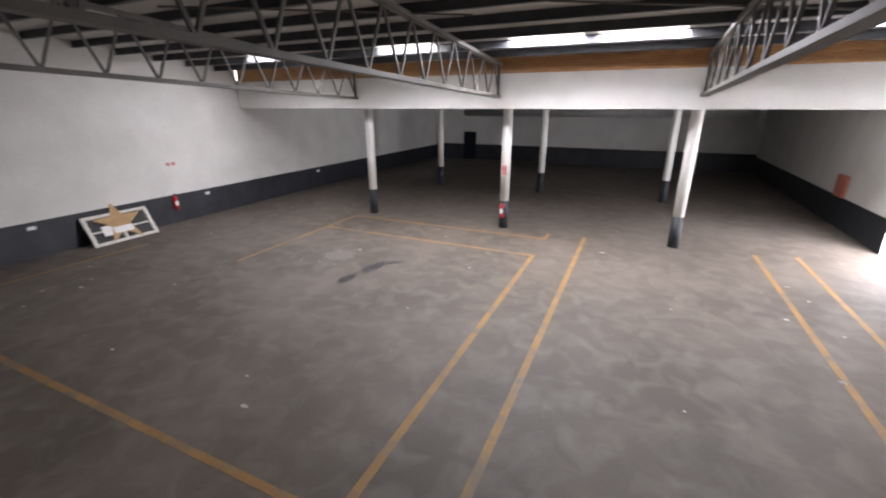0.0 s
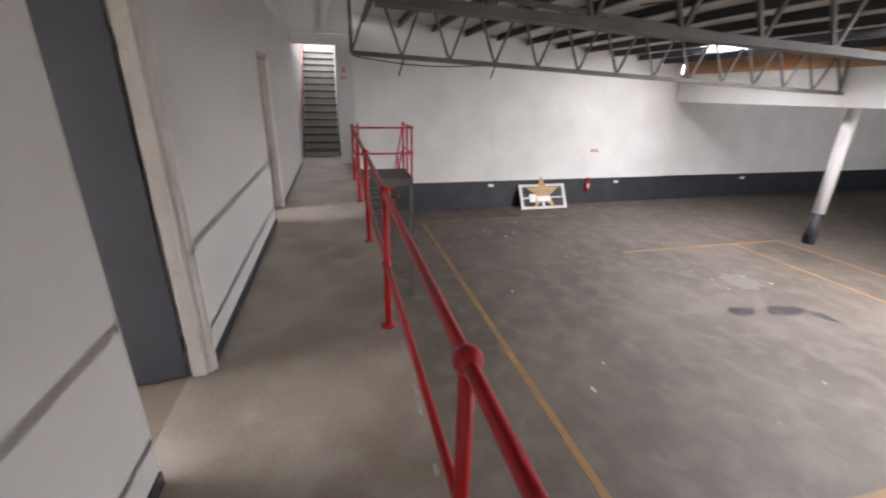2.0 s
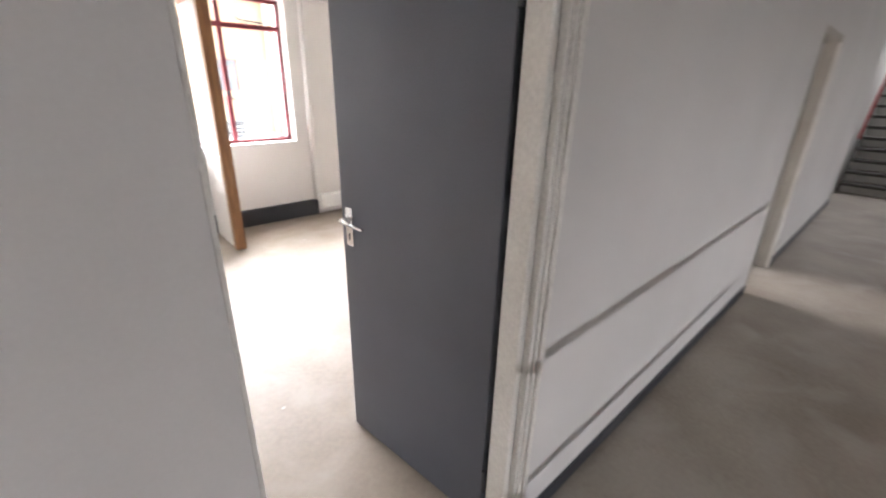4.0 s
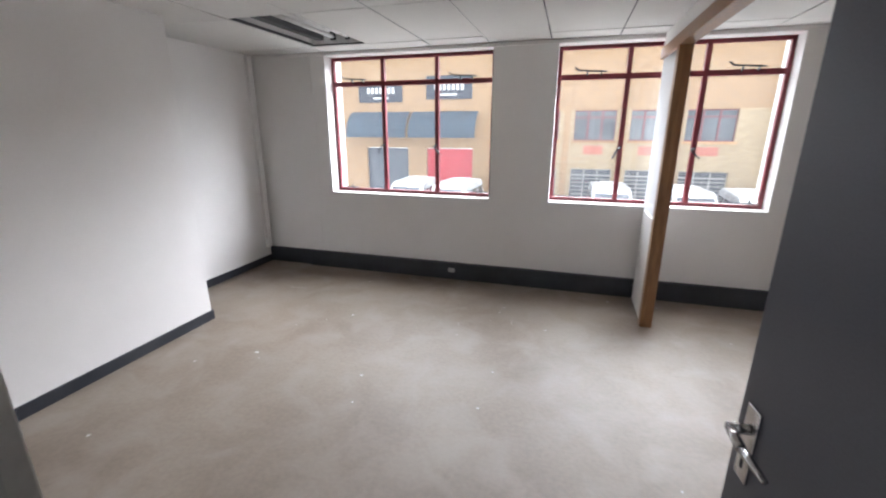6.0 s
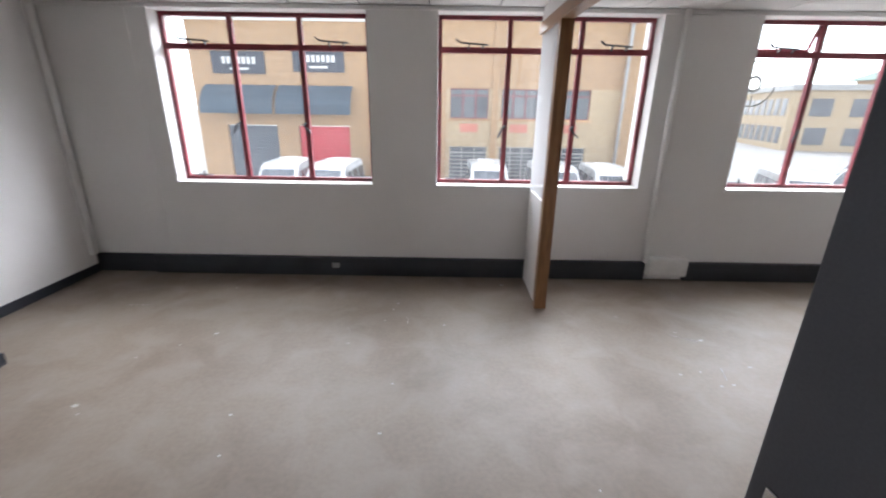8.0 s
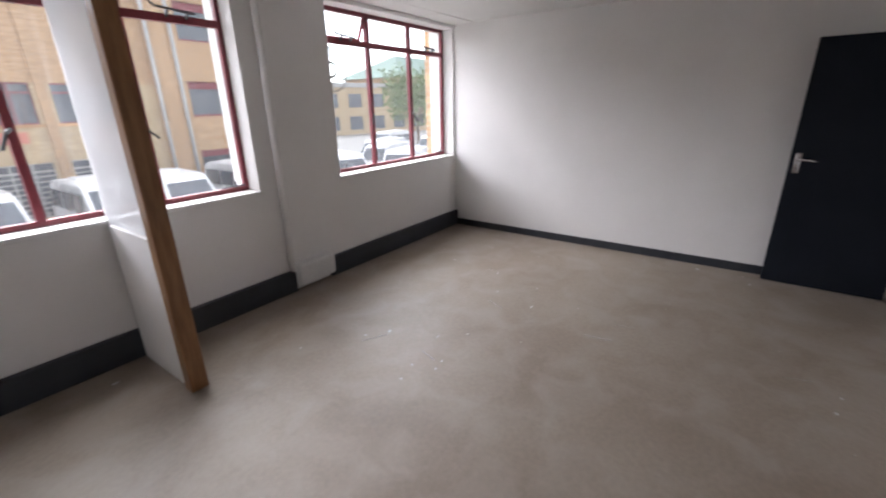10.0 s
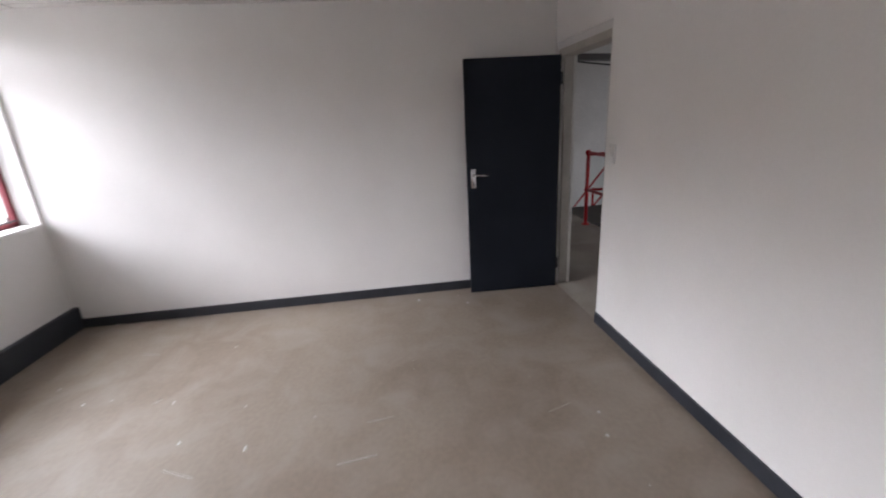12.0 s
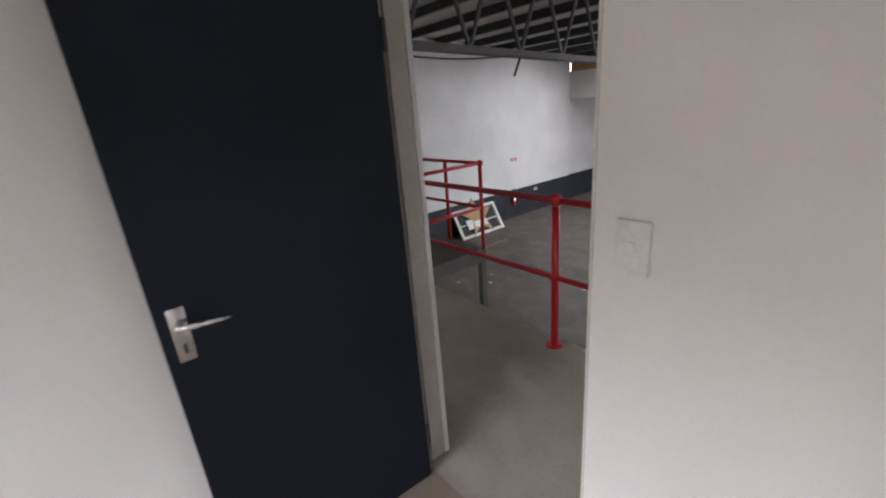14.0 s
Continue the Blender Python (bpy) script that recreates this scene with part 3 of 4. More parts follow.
def guard_rail():
    e = empty("guard_rail", 0, RY, 0)
    for x in POSTS:
        lo, hi = bmesh.new(), bmesh.new()
        add_bar(lo, (x, 0, 0), (x, 0, RZ), 0.024)
        mesh_ob("post", lo, M_RED, e, True)
        add_bar(hi, (x, 0, 0), (x, 0, 0.012), 0.055, seg=18)
        mesh_ob("base_plate", hi, M_RED, e, True)
        for z, r in ((RZ, 0.042), (0.51, 0.036)):
            bl = bmesh.new()
            bmesh.ops.create_uvsphere(bl, u_segments=16, v_segments=10, radius=r, matrix=Matrix.Translation((x, 0, z)))
            mesh_ob("ball_fitting", bl, M_RED, e, True)
    bar("top_rail", (POSTS[-1], 0, RZ), (RWX, 0, RZ), 0.021, M_RED, e)
    bar("middle_rail", (POSTS[-1], 0, 0.51), (RWX, 0, 0.51), 0.019, M_RED, e)
    return tagged(e, "red painted tubular steel guard rail along the slab edge", "railing")


guard_rail()


def platform_stair():
    """A landing beside the slab with a flight that goes down along the hall wall's side."""
    e = empty("platform_stair", -6.06, 1.25, 0)
    L, W = 1.15, 1.08
    bm = bmesh.new()
    add_box(bm, -L, 0.0, -0.012, 0, W, 0.0)
    for r in ((-L, 0.0, -0.16, 0, 0.05, -0.012), (-L, W - 0.05, -0.16, 0, W, -0.012), (-0.05, 0.05, -0.16, 0, W - 0.05, -0.012), (-L, 0.05, -0.16, -L + 0.05, W - 0.05, -0.012)):
        add_box(bm, *r)
    mesh_ob("deck", bm, M_TREAD, e)
    bm = bmesh.new()
    for x in (-0.04,):
        add_box(bm, x - 0.035, W - 0.07, H, x + 0.035, W, -0.16)
        add_box(bm, x - 0.09, W - 0.12, H, x + 0.09, W + 0.04, H + 0.012)
    mesh_ob("legs", bm, M_TREAD, e)
    n, going = 14, 0.235
    rise = -H / (n + 1)
    bm = bmesh.new()
    for k in range(n):
        add_box(bm, -L - going * (k + 1) - 0.02, 0.12, -rise * (k + 1) - 0.035, -L - going * k, W - 0.1, -rise * (k + 1))
    mesh_ob("treads", bm, M_TREAD, e)
    bm = bmesh.new()
    for y in (0.09, W - 0.07):
        add_beam(bm, (-L, y, -0.12), (-L - going * (n + 0.6), y, H + 0.12), 0.03, 0.2)
    mesh_ob("stringers", bm, M_TREAD, e)
    bm = bmesh.new()
    for x, y in ((0.0, W - 0.03), (-L, W - 0.03), (-L, 0.05), (-0.6, W - 0.03)):
        add_bar(bm, (x, y, 0), (x, y, 1.0), 0.022)
    for z in (1.0, 0.5):
        add_bar(bm, (0, -0.08, z), (0, W - 0.03, z), 0.019)
        add_bar(bm, (0, W - 0.03, z), (-L, W - 0.03, z), 0.019)
        for y in (0.05, W - 0.03):
            add_bar(bm, (-L, y, z), (-L - going * n, y, H + z + 0.1), 0.018)
    for k in (4, 9, 13):
        for y in (0.05, W - 0.03):
            zb = -rise * (k + 1)
            add_bar(bm, (-L - going * k, y, zb), (-L - going * k, y, zb + 1.05), 0.02)
    for x, y in ((0.0, W - 0.03), (-L, W - 0.03)):
        bmesh.ops.create_uvsphere(bm, u_segments=14, v_segments=8, radius=0.038, matrix=Matrix.Translation((x, y, 1.0)))
        bmesh.ops.create_uvsphere(bm, u_segments=14, v_segments=8, radius=0.034, matrix=Matrix.Translation((x, y, 0.5)))
    mesh_ob("handrails", bm, M_RED, e, True)
    return tagged(e, "steel landing and stair with red tubular handrails", "stair")


platform_stair()

# ---- office shell ----
OW, OE, WY, CZ = -4.15, 4.22, -4.47, 2.503
PX = -0.25
structure(box("floor_office", OW - 0.1, -4.83, -0.25, OE + 0.2, -0.12, 0.0, M_OFFICE_FLOOR), "bare worn beige-grey concrete office floor")
structure(box("wall_office_west", OW - 0.1, -4.6, 0, OW, -0.12, 2.78, M_WHITE), "plain white painted office wall")
structure(box("wall_office_east", OE, -4.6, 0, OE + 0.1, -0.12, 2.78, M_WHITE))
structure(box("wall_stub", 3.55, -2.77, 0, 3.68, -0.12, CZ, M_WHITE), "white painted partition wall with black skirting")
structure(box("office_lining", OW, -0.128, DTOP + 0.1, OE, -0.116, CZ, M_WHITE))
structure(box_set("office_lining_low", [(OW, -0.128, 0, DB0 - 0.04, -0.116, DTOP + 0.1), (DB1 + 0.009, -0.128, 0, DA0 - 0.04, -0.116, DTOP + 0.1), (DA1 + 0.009, -0.128, 0, OE, -0.116, DTOP + 0.1)], M_WHITE), "white painted office side of the gallery wall")
WINDOWS = [(1.318, 3.229), (-1.278, 0.688), (-4.126, -2.14)]
SILL, HEAD = 0.955, 2.465
wall_along_x("wall_windows", OW - 0.1, OE + 0.1, -4.83, WY, H, 2.78, M_WHITE, [(a, b, SILL, HEAD) for a, b in WINDOWS])
structure(box_set("window_sills", [(a - 0.01, WY, SILL - 0.03, b + 0.01, WY + 0.012, SILL + 0.0) for a, b in WINDOWS], M_WHITE, bevel=0.003))
structure(box_set("plinth", [(-1.47, WY, 0, 3.6, WY + 0.05, 0.2), (OW, WY, 0, -1.88, WY + 0.05, 0.2), (3.6, WY, 0, OE, WY + 0.02, 0.2)], M_SKIRT, bevel=0.008), "black painted plinth under the windows")
structure(box_set("skirting_office", [(OW, WY + 0.05, 0, OW + 0.014, -0.13, 0.085), (3.536, -2.77, 0, 3.55, -0.13, 0.085), (3.536, -2.784, 0, 3.694, -2.77, 0.085), (OE - 0.014, WY + 0.02, 0, OE, -0.13, 0.085), (DB1 + 0.01, -0.142, 0, PX - 0.04, -0.128, 0.085), (DA1 + 0.05, -0.142, 0, 3.536, -0.128, 0.085)], M_SKIRT), "black painted skirting")
structure(box("wall_pilaster", 3.42, WY, 0.2, OE, WY + 0.004, CZ, M_WHITE))

# ceiling boards in tee bars, one board left out for a lamp
bm = bmesh.new()
xs = [OW] + [1.36 + 0.6 * k for k in range(-9, 5)] + [OE]
xs = [x for x in xs if OW <= x <= OE]
ys = [WY, -4.17, -3.0, -1.8, -0.6, -0.12]
rng = random.Random(8)
for i in range(len(xs) - 1):
    for j in range(len(ys) - 1):
        if abs(xs[i] - 2.56) < 0.05 and j == 1:
            continue
        dz = rng.uniform(0, 0.007)
        if xs[i + 1] - xs[i] > 0.05:
            add_box(bm, xs[i] + 0.006, ys[j] + 0.006, CZ + dz, xs[i + 1] - 0.006, ys[j + 1] - 0.006, CZ + dz + 0.012)
structure(mesh_ob("ceiling_office", bm, M_CEIL), "white ceiling boards with visible joints")
bm = bmesh.new()
for x in xs[1:-1]:
    add_box(bm, x - 0.009, WY, CZ + 0.009, x + 0.009, -0.12, CZ + 0.03)
for y in ys[1:-1]:
    add_box(bm, OW, y - 0.009, CZ + 0.010, OE, y + 0.009, CZ + 0.031)
structure(mesh_ob("ceiling_tee_bars", bm, M_STEEL))
structure(box("ceiling_void_top", OW - 0.1, -4.83, 2.79, OE + 0.1, 0.0, 2.84, M_ROOF))
structure(box_set("cornice", [(OW, WY, CZ - 0.035, OE, WY + 0.02, CZ - 0.002)], M_WHITE))


def ceiling_lamp():
    e = empty("fluorescent_fitting", 2.86, -3.585, CZ + 0.02)
    bm = bmesh.new()
    for r in ((-0.3, -0.56, 0.10, 0.3, 0.56, 0.115), (-0.31, -0.57, 0, -0.3, 0.57, 0.115), (0.3, -0.57, 0, 0.31, 0.57, 0.115), (-0.3, -0.57, 0, 0.3, -0.56, 0.1), (-0.3, 0.56, 0, 0.3, 0.57, 0.1)):
        add_box(bm, *r)
    mesh_ob("tray", bm, M_PLASTIC, e)
    for x in (-0.14, 0.02):
        bar("tube", (x, -0.5, 0.05), (x, 0.5, 0.05), 0.019, M_TUBE, e)
    bm = bmesh.new()
    for x in (-0.14, 0.02):
        for y in (-0.52, 0.5):
            add_box(bm, x - 0.025, y, 0.02, x + 0.025, y + 0.02, 0.1)
    add_box(bm, 0.12, -0.5, 0.02, 0.2, 0.5, 0.1)
    mesh_ob("lamp_holders", bm, M_STEEL, e)
    return tagged(e, "unlit open fluorescent lamp fitting in the ceiling", "lamp")


ceiling_lamp()


def window(name, x0, x1, opened=None):
    """A steel window with three lights and three top hung vents."""
    e = empty(name, (x0 + x1) / 2, -4.64, SILL)
    w, hh, tz = (x1 - x0) / 2, HEAD - SILL, 1.225
    bm = bmesh.new()
    t = 0.035
    for r in ((-w, -0.02, 0, -w + t, 0.02, hh), (w - t, -0.02, 0, w, 0.02, hh), (-w + t, -0.02, 0, w - t, 0.02, t), (-w + t, -0.02, hh - t, w - t, 0.02, hh), (-w + t, -0.021, tz - 0.025, w - t, 0.021, tz + 0.025)):
        add_box(bm, *r)
    third = 2 * w / 3
    for k in (1, 2):
        x = -w + third * k
        add_box(bm, x - 0.022, -0.022, t, x + 0.022, 0.022, hh - t)
    mesh_ob("frame", bm, M_MAROON, e)
    for k in range(3):
        xa, xb = -w + third * k + 0.022, -w + third * (k + 1) - 0.022
        p = box("pane", xa, -0.003, t, xb, 0.003, tz - 0.025, M_GLASS, e)
        p.visible_shadow = False
        if opened == k:
            q = box("pane", xa, -0.003, -(hh - tz - 0.06), xb, 0.003, 0.0, M_GLASS, e)
            q.location, q.rotation_euler = (0, -0.0, hh - t), (radians(-22), 0, 0)
            g = box_set("vent_frame", [(xa, -0.012, -(hh - tz - 0.06), xa + 0.02, 0.012, 0), (xb - 0.02, -0.012, -(hh - tz - 0.06), xb, 0.012, 0), (xa + 0.02, -0.012, -(hh - tz - 0.06), xb - 0.02, 0.012, -(hh - tz - 0.08))], M_MAROON, e)
            g.location, g.rotation_euler = (0, -0.0, hh - t), (radians(-22), 0, 0)
        else:
            q = box("pane", xa, -0.003, tz + 0.025, xb, 0.003, hh - t, M_GLASS, e)
        q.visible_shadow = False
    bm = bmesh.new()
    for k in (0, 2):
        xm = -w + third * (k + 0.5)
        add_beam(bm, (xm - 0.13, 0.05, tz + 0.04), (xm + 0.13, 0.07, tz + 0.055), 0.012, 0.014)
        add_beam(bm, (xm + 0.13, 0.07, tz + 0.055), (xm + 0.17, 0.08, tz + 0.085), 0.012, 0.012)
        for d in (-0.08, 0.05):
            add_beam(bm, (xm + d, 0.02, tz + 0.01), (xm + d, 0.06, tz + 0.05), 0.012, 0.02)
        xs_ = -w + third * (1 if k == 0 else 2)
        add_beam(bm, (xs_, 0.03, 0.56), (xs_ + 0.03, 0.06, 0.54), 0.014, 0.02)
        add_beam(bm, (xs_ + 0.03, 0.06, 0.54), (xs_ - 0.05, 0.075, 0.46) if k == 0 else (xs_ + 0.07, 0.075, 0.45), 0.012, 0.016)
        xb_ = -w + 0.12 if k == 0 else w - 0.2
        add_beam(bm, (xb_ - 0.08, 0.04, 0.05), (xb_ + 0.12, 0.05, 0.05), 0.01, 0.012)
        add_beam(bm, (xb_, 0.04, 0.035), (xb_, 0.04, 0.09), 0.012, 0.012)
    mesh_ob("stays_and_handles", bm, M_STEEL, e)
    return tagged(e, "maroon steel casement window with three lights and stays", "window", "office windows", "structure")


window("window_1", *WINDOWS[0])
window("window_2", *WINDOWS[1])
window("window_3", *WINDOWS[2], opened=2)


def round_decal():
    e = empty("window_decal", -2.275, -4.612, 1.925)
    bm = bmesh.new()

    def ring(r0, r1, a0, a1, n):
        for k in range(n):
            a, b = a0 + (a1 - a0) * k / n, a0 + (a1 - a0) * (k + 1) / n
            q = [bm.verts.new((r * math.cos(c), 0, r * math.sin(c))) for r, c in ((r0, a), (r1, a), (r1, b), (r0, b))]
            bm.faces.new(q)

    ring(0.19, 0.202, 0, 2 * math.pi, 48)
    ring(0.05, 0.075, radians(40), radians(340), 24)
    for x0, z0, x1, z1 in ((-0.2, -0.006, -0.1, 0.006), (0.1, -0.006, 0.2, 0.006), (-0.006, 0.1, 0.006, 0.2), (-0.006, -0.2, 0.006, -0.1)):
        q = [bm.verts.new((x, 0.001, z)) for x, z in ((x0, z0), (x1, z0), (x1, z1), (x0, z1))]
        bm.faces.new(q)
    mesh_ob("ring", bm, M_PIPEGREY, e)
    return tagged(e, "grey round target-shaped decal on the window glass", "decal")


round_decal()


# doors
def door(name, x, y, angle, w, paint, far_label):
    """A flush door hung on its left edge; x runs along the leaf."""
    e = empty(name, x, y, 0.008, angle)
    box("leaf", 0, -0.02, 0, w, 0.02, 2.03, paint, e, 0.003)
    for s in (-1, 1):
        bm = bmesh.new()
        add_box(bm, w - 0.075, s * 0.02, 0.985, w - 0.03, s * 0.026, 1.15, 0.002)
        add_bar(bm, (w - 0.052, s * 0.02, 1.1), (w - 0.052, s * 0.065, 1.1), 0.011)
        add_bar(bm, (w - 0.052, s * 0.06, 1.1), (w - 0.11, s * 0.066, 1.098), 0.010)
        add_bar(bm, (w - 0.11, s * 0.066, 1.098), (w - 0.18, s * 0.058, 1.09), 0.009, 0.006)
        mesh_ob("handle", bm, M_CHROME, e, True)
        box("keyhole", w - 0.057, s * 0.0262, 1.01, w - 0.048, s * 0.0268, 1.04, M_DARK, e)
    bm = bmesh.new()
    for z in (0.18, 1.8):
        add_bar(bm, (-0.008, 0.02, z), (-0.008, 0.02, z + 0.1), 0.009)
    mesh_ob("hinges", bm, M_STEEL, e)
    box("maker_tag", w - 0.09, -0.021, 1.985, w - 0.03, -0.0203, 1.998, M_SIGNRED, e)
    return tagged(e, far_label, "door", "office doors", "structure")


def door_frame(name, x0, x1, lining, stop):
    """Ribbed steel frame on the hinge side, a thin edge strip on the other."""
    bm = bmesh.new()
    d0, d1 = -0.13, 0.022 if x0 > -1 else 0.006
    add_box(bm, x0 - 0.05, -0.012, 0, x0, d1, DTOP + 0.05, 0.006)
    add_box(bm, x0 - 0.035, d1, 0, x0 - 0.012, d1 + 0.012, DTOP + 0.03, 0.004)
    add_box(bm, x0, -0.012, 0, x0 + 0.016, 0.014, DTOP - 0.012, 0.004)
    add_box(bm, x1, d0, 0, x1 + 0.008, 0.005, DTOP + 0.05, 0.002)
    ob = structure(mesh_ob(name, bm, M_FRAME), "off-white pressed steel door frame")
    bm = bmesh.new()
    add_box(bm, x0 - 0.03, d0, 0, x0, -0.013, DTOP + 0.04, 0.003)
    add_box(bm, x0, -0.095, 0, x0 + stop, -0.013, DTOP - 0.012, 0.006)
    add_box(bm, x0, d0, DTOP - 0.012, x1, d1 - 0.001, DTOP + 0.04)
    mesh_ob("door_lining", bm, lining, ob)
    return ob


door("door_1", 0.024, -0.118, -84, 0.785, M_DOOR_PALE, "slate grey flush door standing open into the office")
door("door_2", -4.0, -0.15, -92, 0.813, M_DOOR, "slate flush door with shade put into its colour, open against the wall")
door_frame("door_frame_1", DA0, DA1, M_FRAME, 0.042)
# this lining has the jamb's shade in its colour
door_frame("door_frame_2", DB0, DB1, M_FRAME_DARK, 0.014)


# glazed partition stubs with timber posts
PX = -0.25
structure(box_set("partition_panel", [(PX - 0.03, WY + 0.05, 0, PX + 0.03, -3.81, 0.93), (PX - 0.03, -0.90, 0, PX + 0.03, -0.145, 0.93), (PX - 0.03, WY, 2.38, PX + 0.03, -0.13, CZ)], M_WHITE), "white partition panel beside a timber post")
structure(box_set("partition_upper", [(PX - 0.02, WY + 0.05, 0.94, PX + 0.02, -3.81, 2.29), (PX - 0.02, -0.90, 0.94, PX + 0.02, -0.145, 2.29), (PX - 0.02, WY + 0.002, 0.2, PX + 0.02, WY + 0.05, 2.29)], M_FROST), "hazy partition glazing")


def timber_post(y0, y1):
    bm = bmesh.new()
    add_box(bm, PX - 0.05, y0, 0.0, PX + 0.05, y1, 2.29, 0.004)
    return structure(mesh_ob("partition_post", bm, M_WOOD), "varnished brown timber partition post")


timber_post(-3.81, -3.73)
timber_post(-0.98, -0.90)
structure(box("partition_beam", PX - 0.05, WY, 2.29, PX + 0.05, -0.13, 2.38, M_WOOD, bevel=0.004), "varnished timber beam over the partition opening")

# pipe and small boxes on the window wall
bm = bmesh.new()
add_bar(bm, (-1.455, WY + 0.03, 0.22), (-1.455, WY + 0.03, CZ), 0.026)
add_bar(bm, (-1.455, WY + 0.03, 0.22), (-1.53, WY + 0.06, 0.16), 0.026)
tagged(mesh_ob("wall_conduit", bm, M_WHITE, smooth=True), "white painted conduit running up the wall", "pipe")
wall_box("junction_box", -1.675, WY + 0.06, 0.165, 0.40, 0.12, 0.2, M_PLASTIC, "white junction box set in the black plinth", "box")
wall_box("light_switch", -3.12, -0.134, 1.303, 0.075, 0.012, 0.125, M_PLASTIC, "white plastic light switch plate beside the door", "switch")
tagged(box("switch_toggle", -3.128, -0.1455, 1.295, -3.112, -0.1395, 1.318, M_PLASTIC, bevel=0.002), "white switch toggle on its plate", "switch")
bm = bmesh.new()
rng = random.Random(12)
for k in range(60):
    x, y, s = rng.uniform(-4.2, 3.3), rng.uniform(-4.3, -0.4), rng.uniform(0.004, 0.015)
    blob(bm, x, y, 0.003, s, rng.uniform(0.6, 2), rng.uniform(0.5, 1.3), 100 + k, 8)
tagged(mesh_ob("office_floor_chips", bm, M_CHALK), "pale plaster chips on the bare office floor", "debris", kind="stuff")

structure(box("corner_trunking", OE - 0.05, WY + 0.03, 0.2, OE - 0.001, WY + 0.1, CZ, M_WHITE, bevel=0.006), "white trunking up the room corner")
wall_box("plinth_socket", 1.72, WY + 0.054, 0.115, 0.075, 0.012, 0.05, M_PIPEGREY, "small grey socket on the black plinth", "socket")
bm = bmesh.new()
rng = random.Random(31)
for k in range(14):
    x, y, a, n = rng.uniform(-3.6, 3.2), rng.uniform(-4.0, -0.6), rng.uniform(0, 3.14), rng.uniform(0.03, 0.2)
    add_beam(bm, (x, y, 0.0015), (x + n * math.cos(a), y + n * math.sin(a), 0.0015), rng.uniform(0.0015, 0.004), 0.002)
structure(mesh_ob("floor_scratches", bm, M_CHALK), "pale scratches in the bare floor")

# ---- outside ----
YARD = H - 0.4      # the yard lies lower than the hall floor
# unseen ground between the vans, added pale as a light reflector
structure(box("ground", -300, -400, YARD - 0.3, 300, -4.83, YARD, M_YARD), "parking yard ground, made pale to bounce light")
FY = -25.0
FAC_WIN = [(1.2, 3.35), (-1.75, 0.4), (-4.5, -2.45), (-7.4, -5.1)]
facade = empty("brick_building", 3, FY, YARD)


def fbox(name, x0, y0, z0, x1, y1, z1, mat, bevel=0.0):
    return box(name, x0 - 3, y0 - FY, z0 - H, x1 - 3, y1 - FY, z1 - H, mat, facade, bevel)


bm = bmesh.new()


def fadd(x0, z0, x1, z1, y0=-0.4, y1=0.0):
    add_box(bm, x0 - 3, y0, z0 - H, x1 - 3, y1, z1 - H)


fadd(-9.0, H, 4.2, -2.3)
edges = [4.2] + [v for a, b in sorted(FAC_WIN, reverse=True) for v in (b, a)] + [-9.0]
for k in range(0, len(edges), 2):
    fadd(edges[k + 1], -2.3, edges[k], 3.1)
for a, b in FAC_WIN:
    fadd(a, -0.02, b, 1.5)
mesh_ob("pale_wall", bm, M_BRICK_PALE, facade)
bm = bmesh.new()
fadd(4.2, 1.0, 14.6, 6.3)
fadd(-9.0, 3.1, 4.2, 8.5)
fadd(4.2, H, 6.1, 1.0)
fadd(9.0, H, 10.2, 1.0)
fadd(13.05, H, 14.6, 1.0)
for a in (-1.92, 0.97, -4.62):
    add_box(bm, a - 0.35 - 3, 0.0, 0, a + 0.0 - 3, 0.12, 11.2)
mesh_ob("brick_wall", bm, M_BRICK, facade)
for a, b in FAC_WIN:
    for z0, z1 in ((1.5, 3.1), (-2.3, -0.02)):
        fbox("window", a, FY - 0.22, z0, b, FY - 0.2, z1, M_FARGLASS)
        bm = bmesh.new()
        third = (b - a) / 3
        for k in range(4):
            x = a + third * k
            add_box(bm, x - 0.035 - 3, -0.2, z0 - H, x + 0.035 - 3, -0.14, z1 - H)
        for z in (z0, z1 - 0.4, z1 - 0.06):
            add_box(bm, a - 3, -0.2, z - H, b - 3, -0.15, z + 0.06 - H)
        if z0 < 0:
            for k in range(9):
                add_box(bm, a - 3, -0.19, z0 + 0.15 + k * 0.22 - H, b - 3, -0.17, z0 + 0.2 + k * 0.22 - H)
        mesh_ob("window_bars", bm, M_MAROON if z0 > 0 else M_PIPEGREY, facade)
    fbox("sill", a - 0.1, FY, 1.4, b + 0.1, FY + 0.1, 1.5, M_BRICK_ONE)
    fbox("red_panel", (a + b) / 2 - 0.5, FY, 0.78, (a + b) / 2 + 0.5, FY + 0.03, 1.23, M_ROSE)
for x0, x1, m in ((10.2, 13.05, M_GATE), (6.1, 9.0, M_REDDOOR)):
    bm = bmesh.new()
    for k in range(18):
        add_box(bm, x0 - 3, -0.25, k * 0.205, x1 - 3, -0.2 + 0.02 * (k % 2), k * 0.205 + 0.2)
    mesh_ob("roller_door", bm, m, facade)
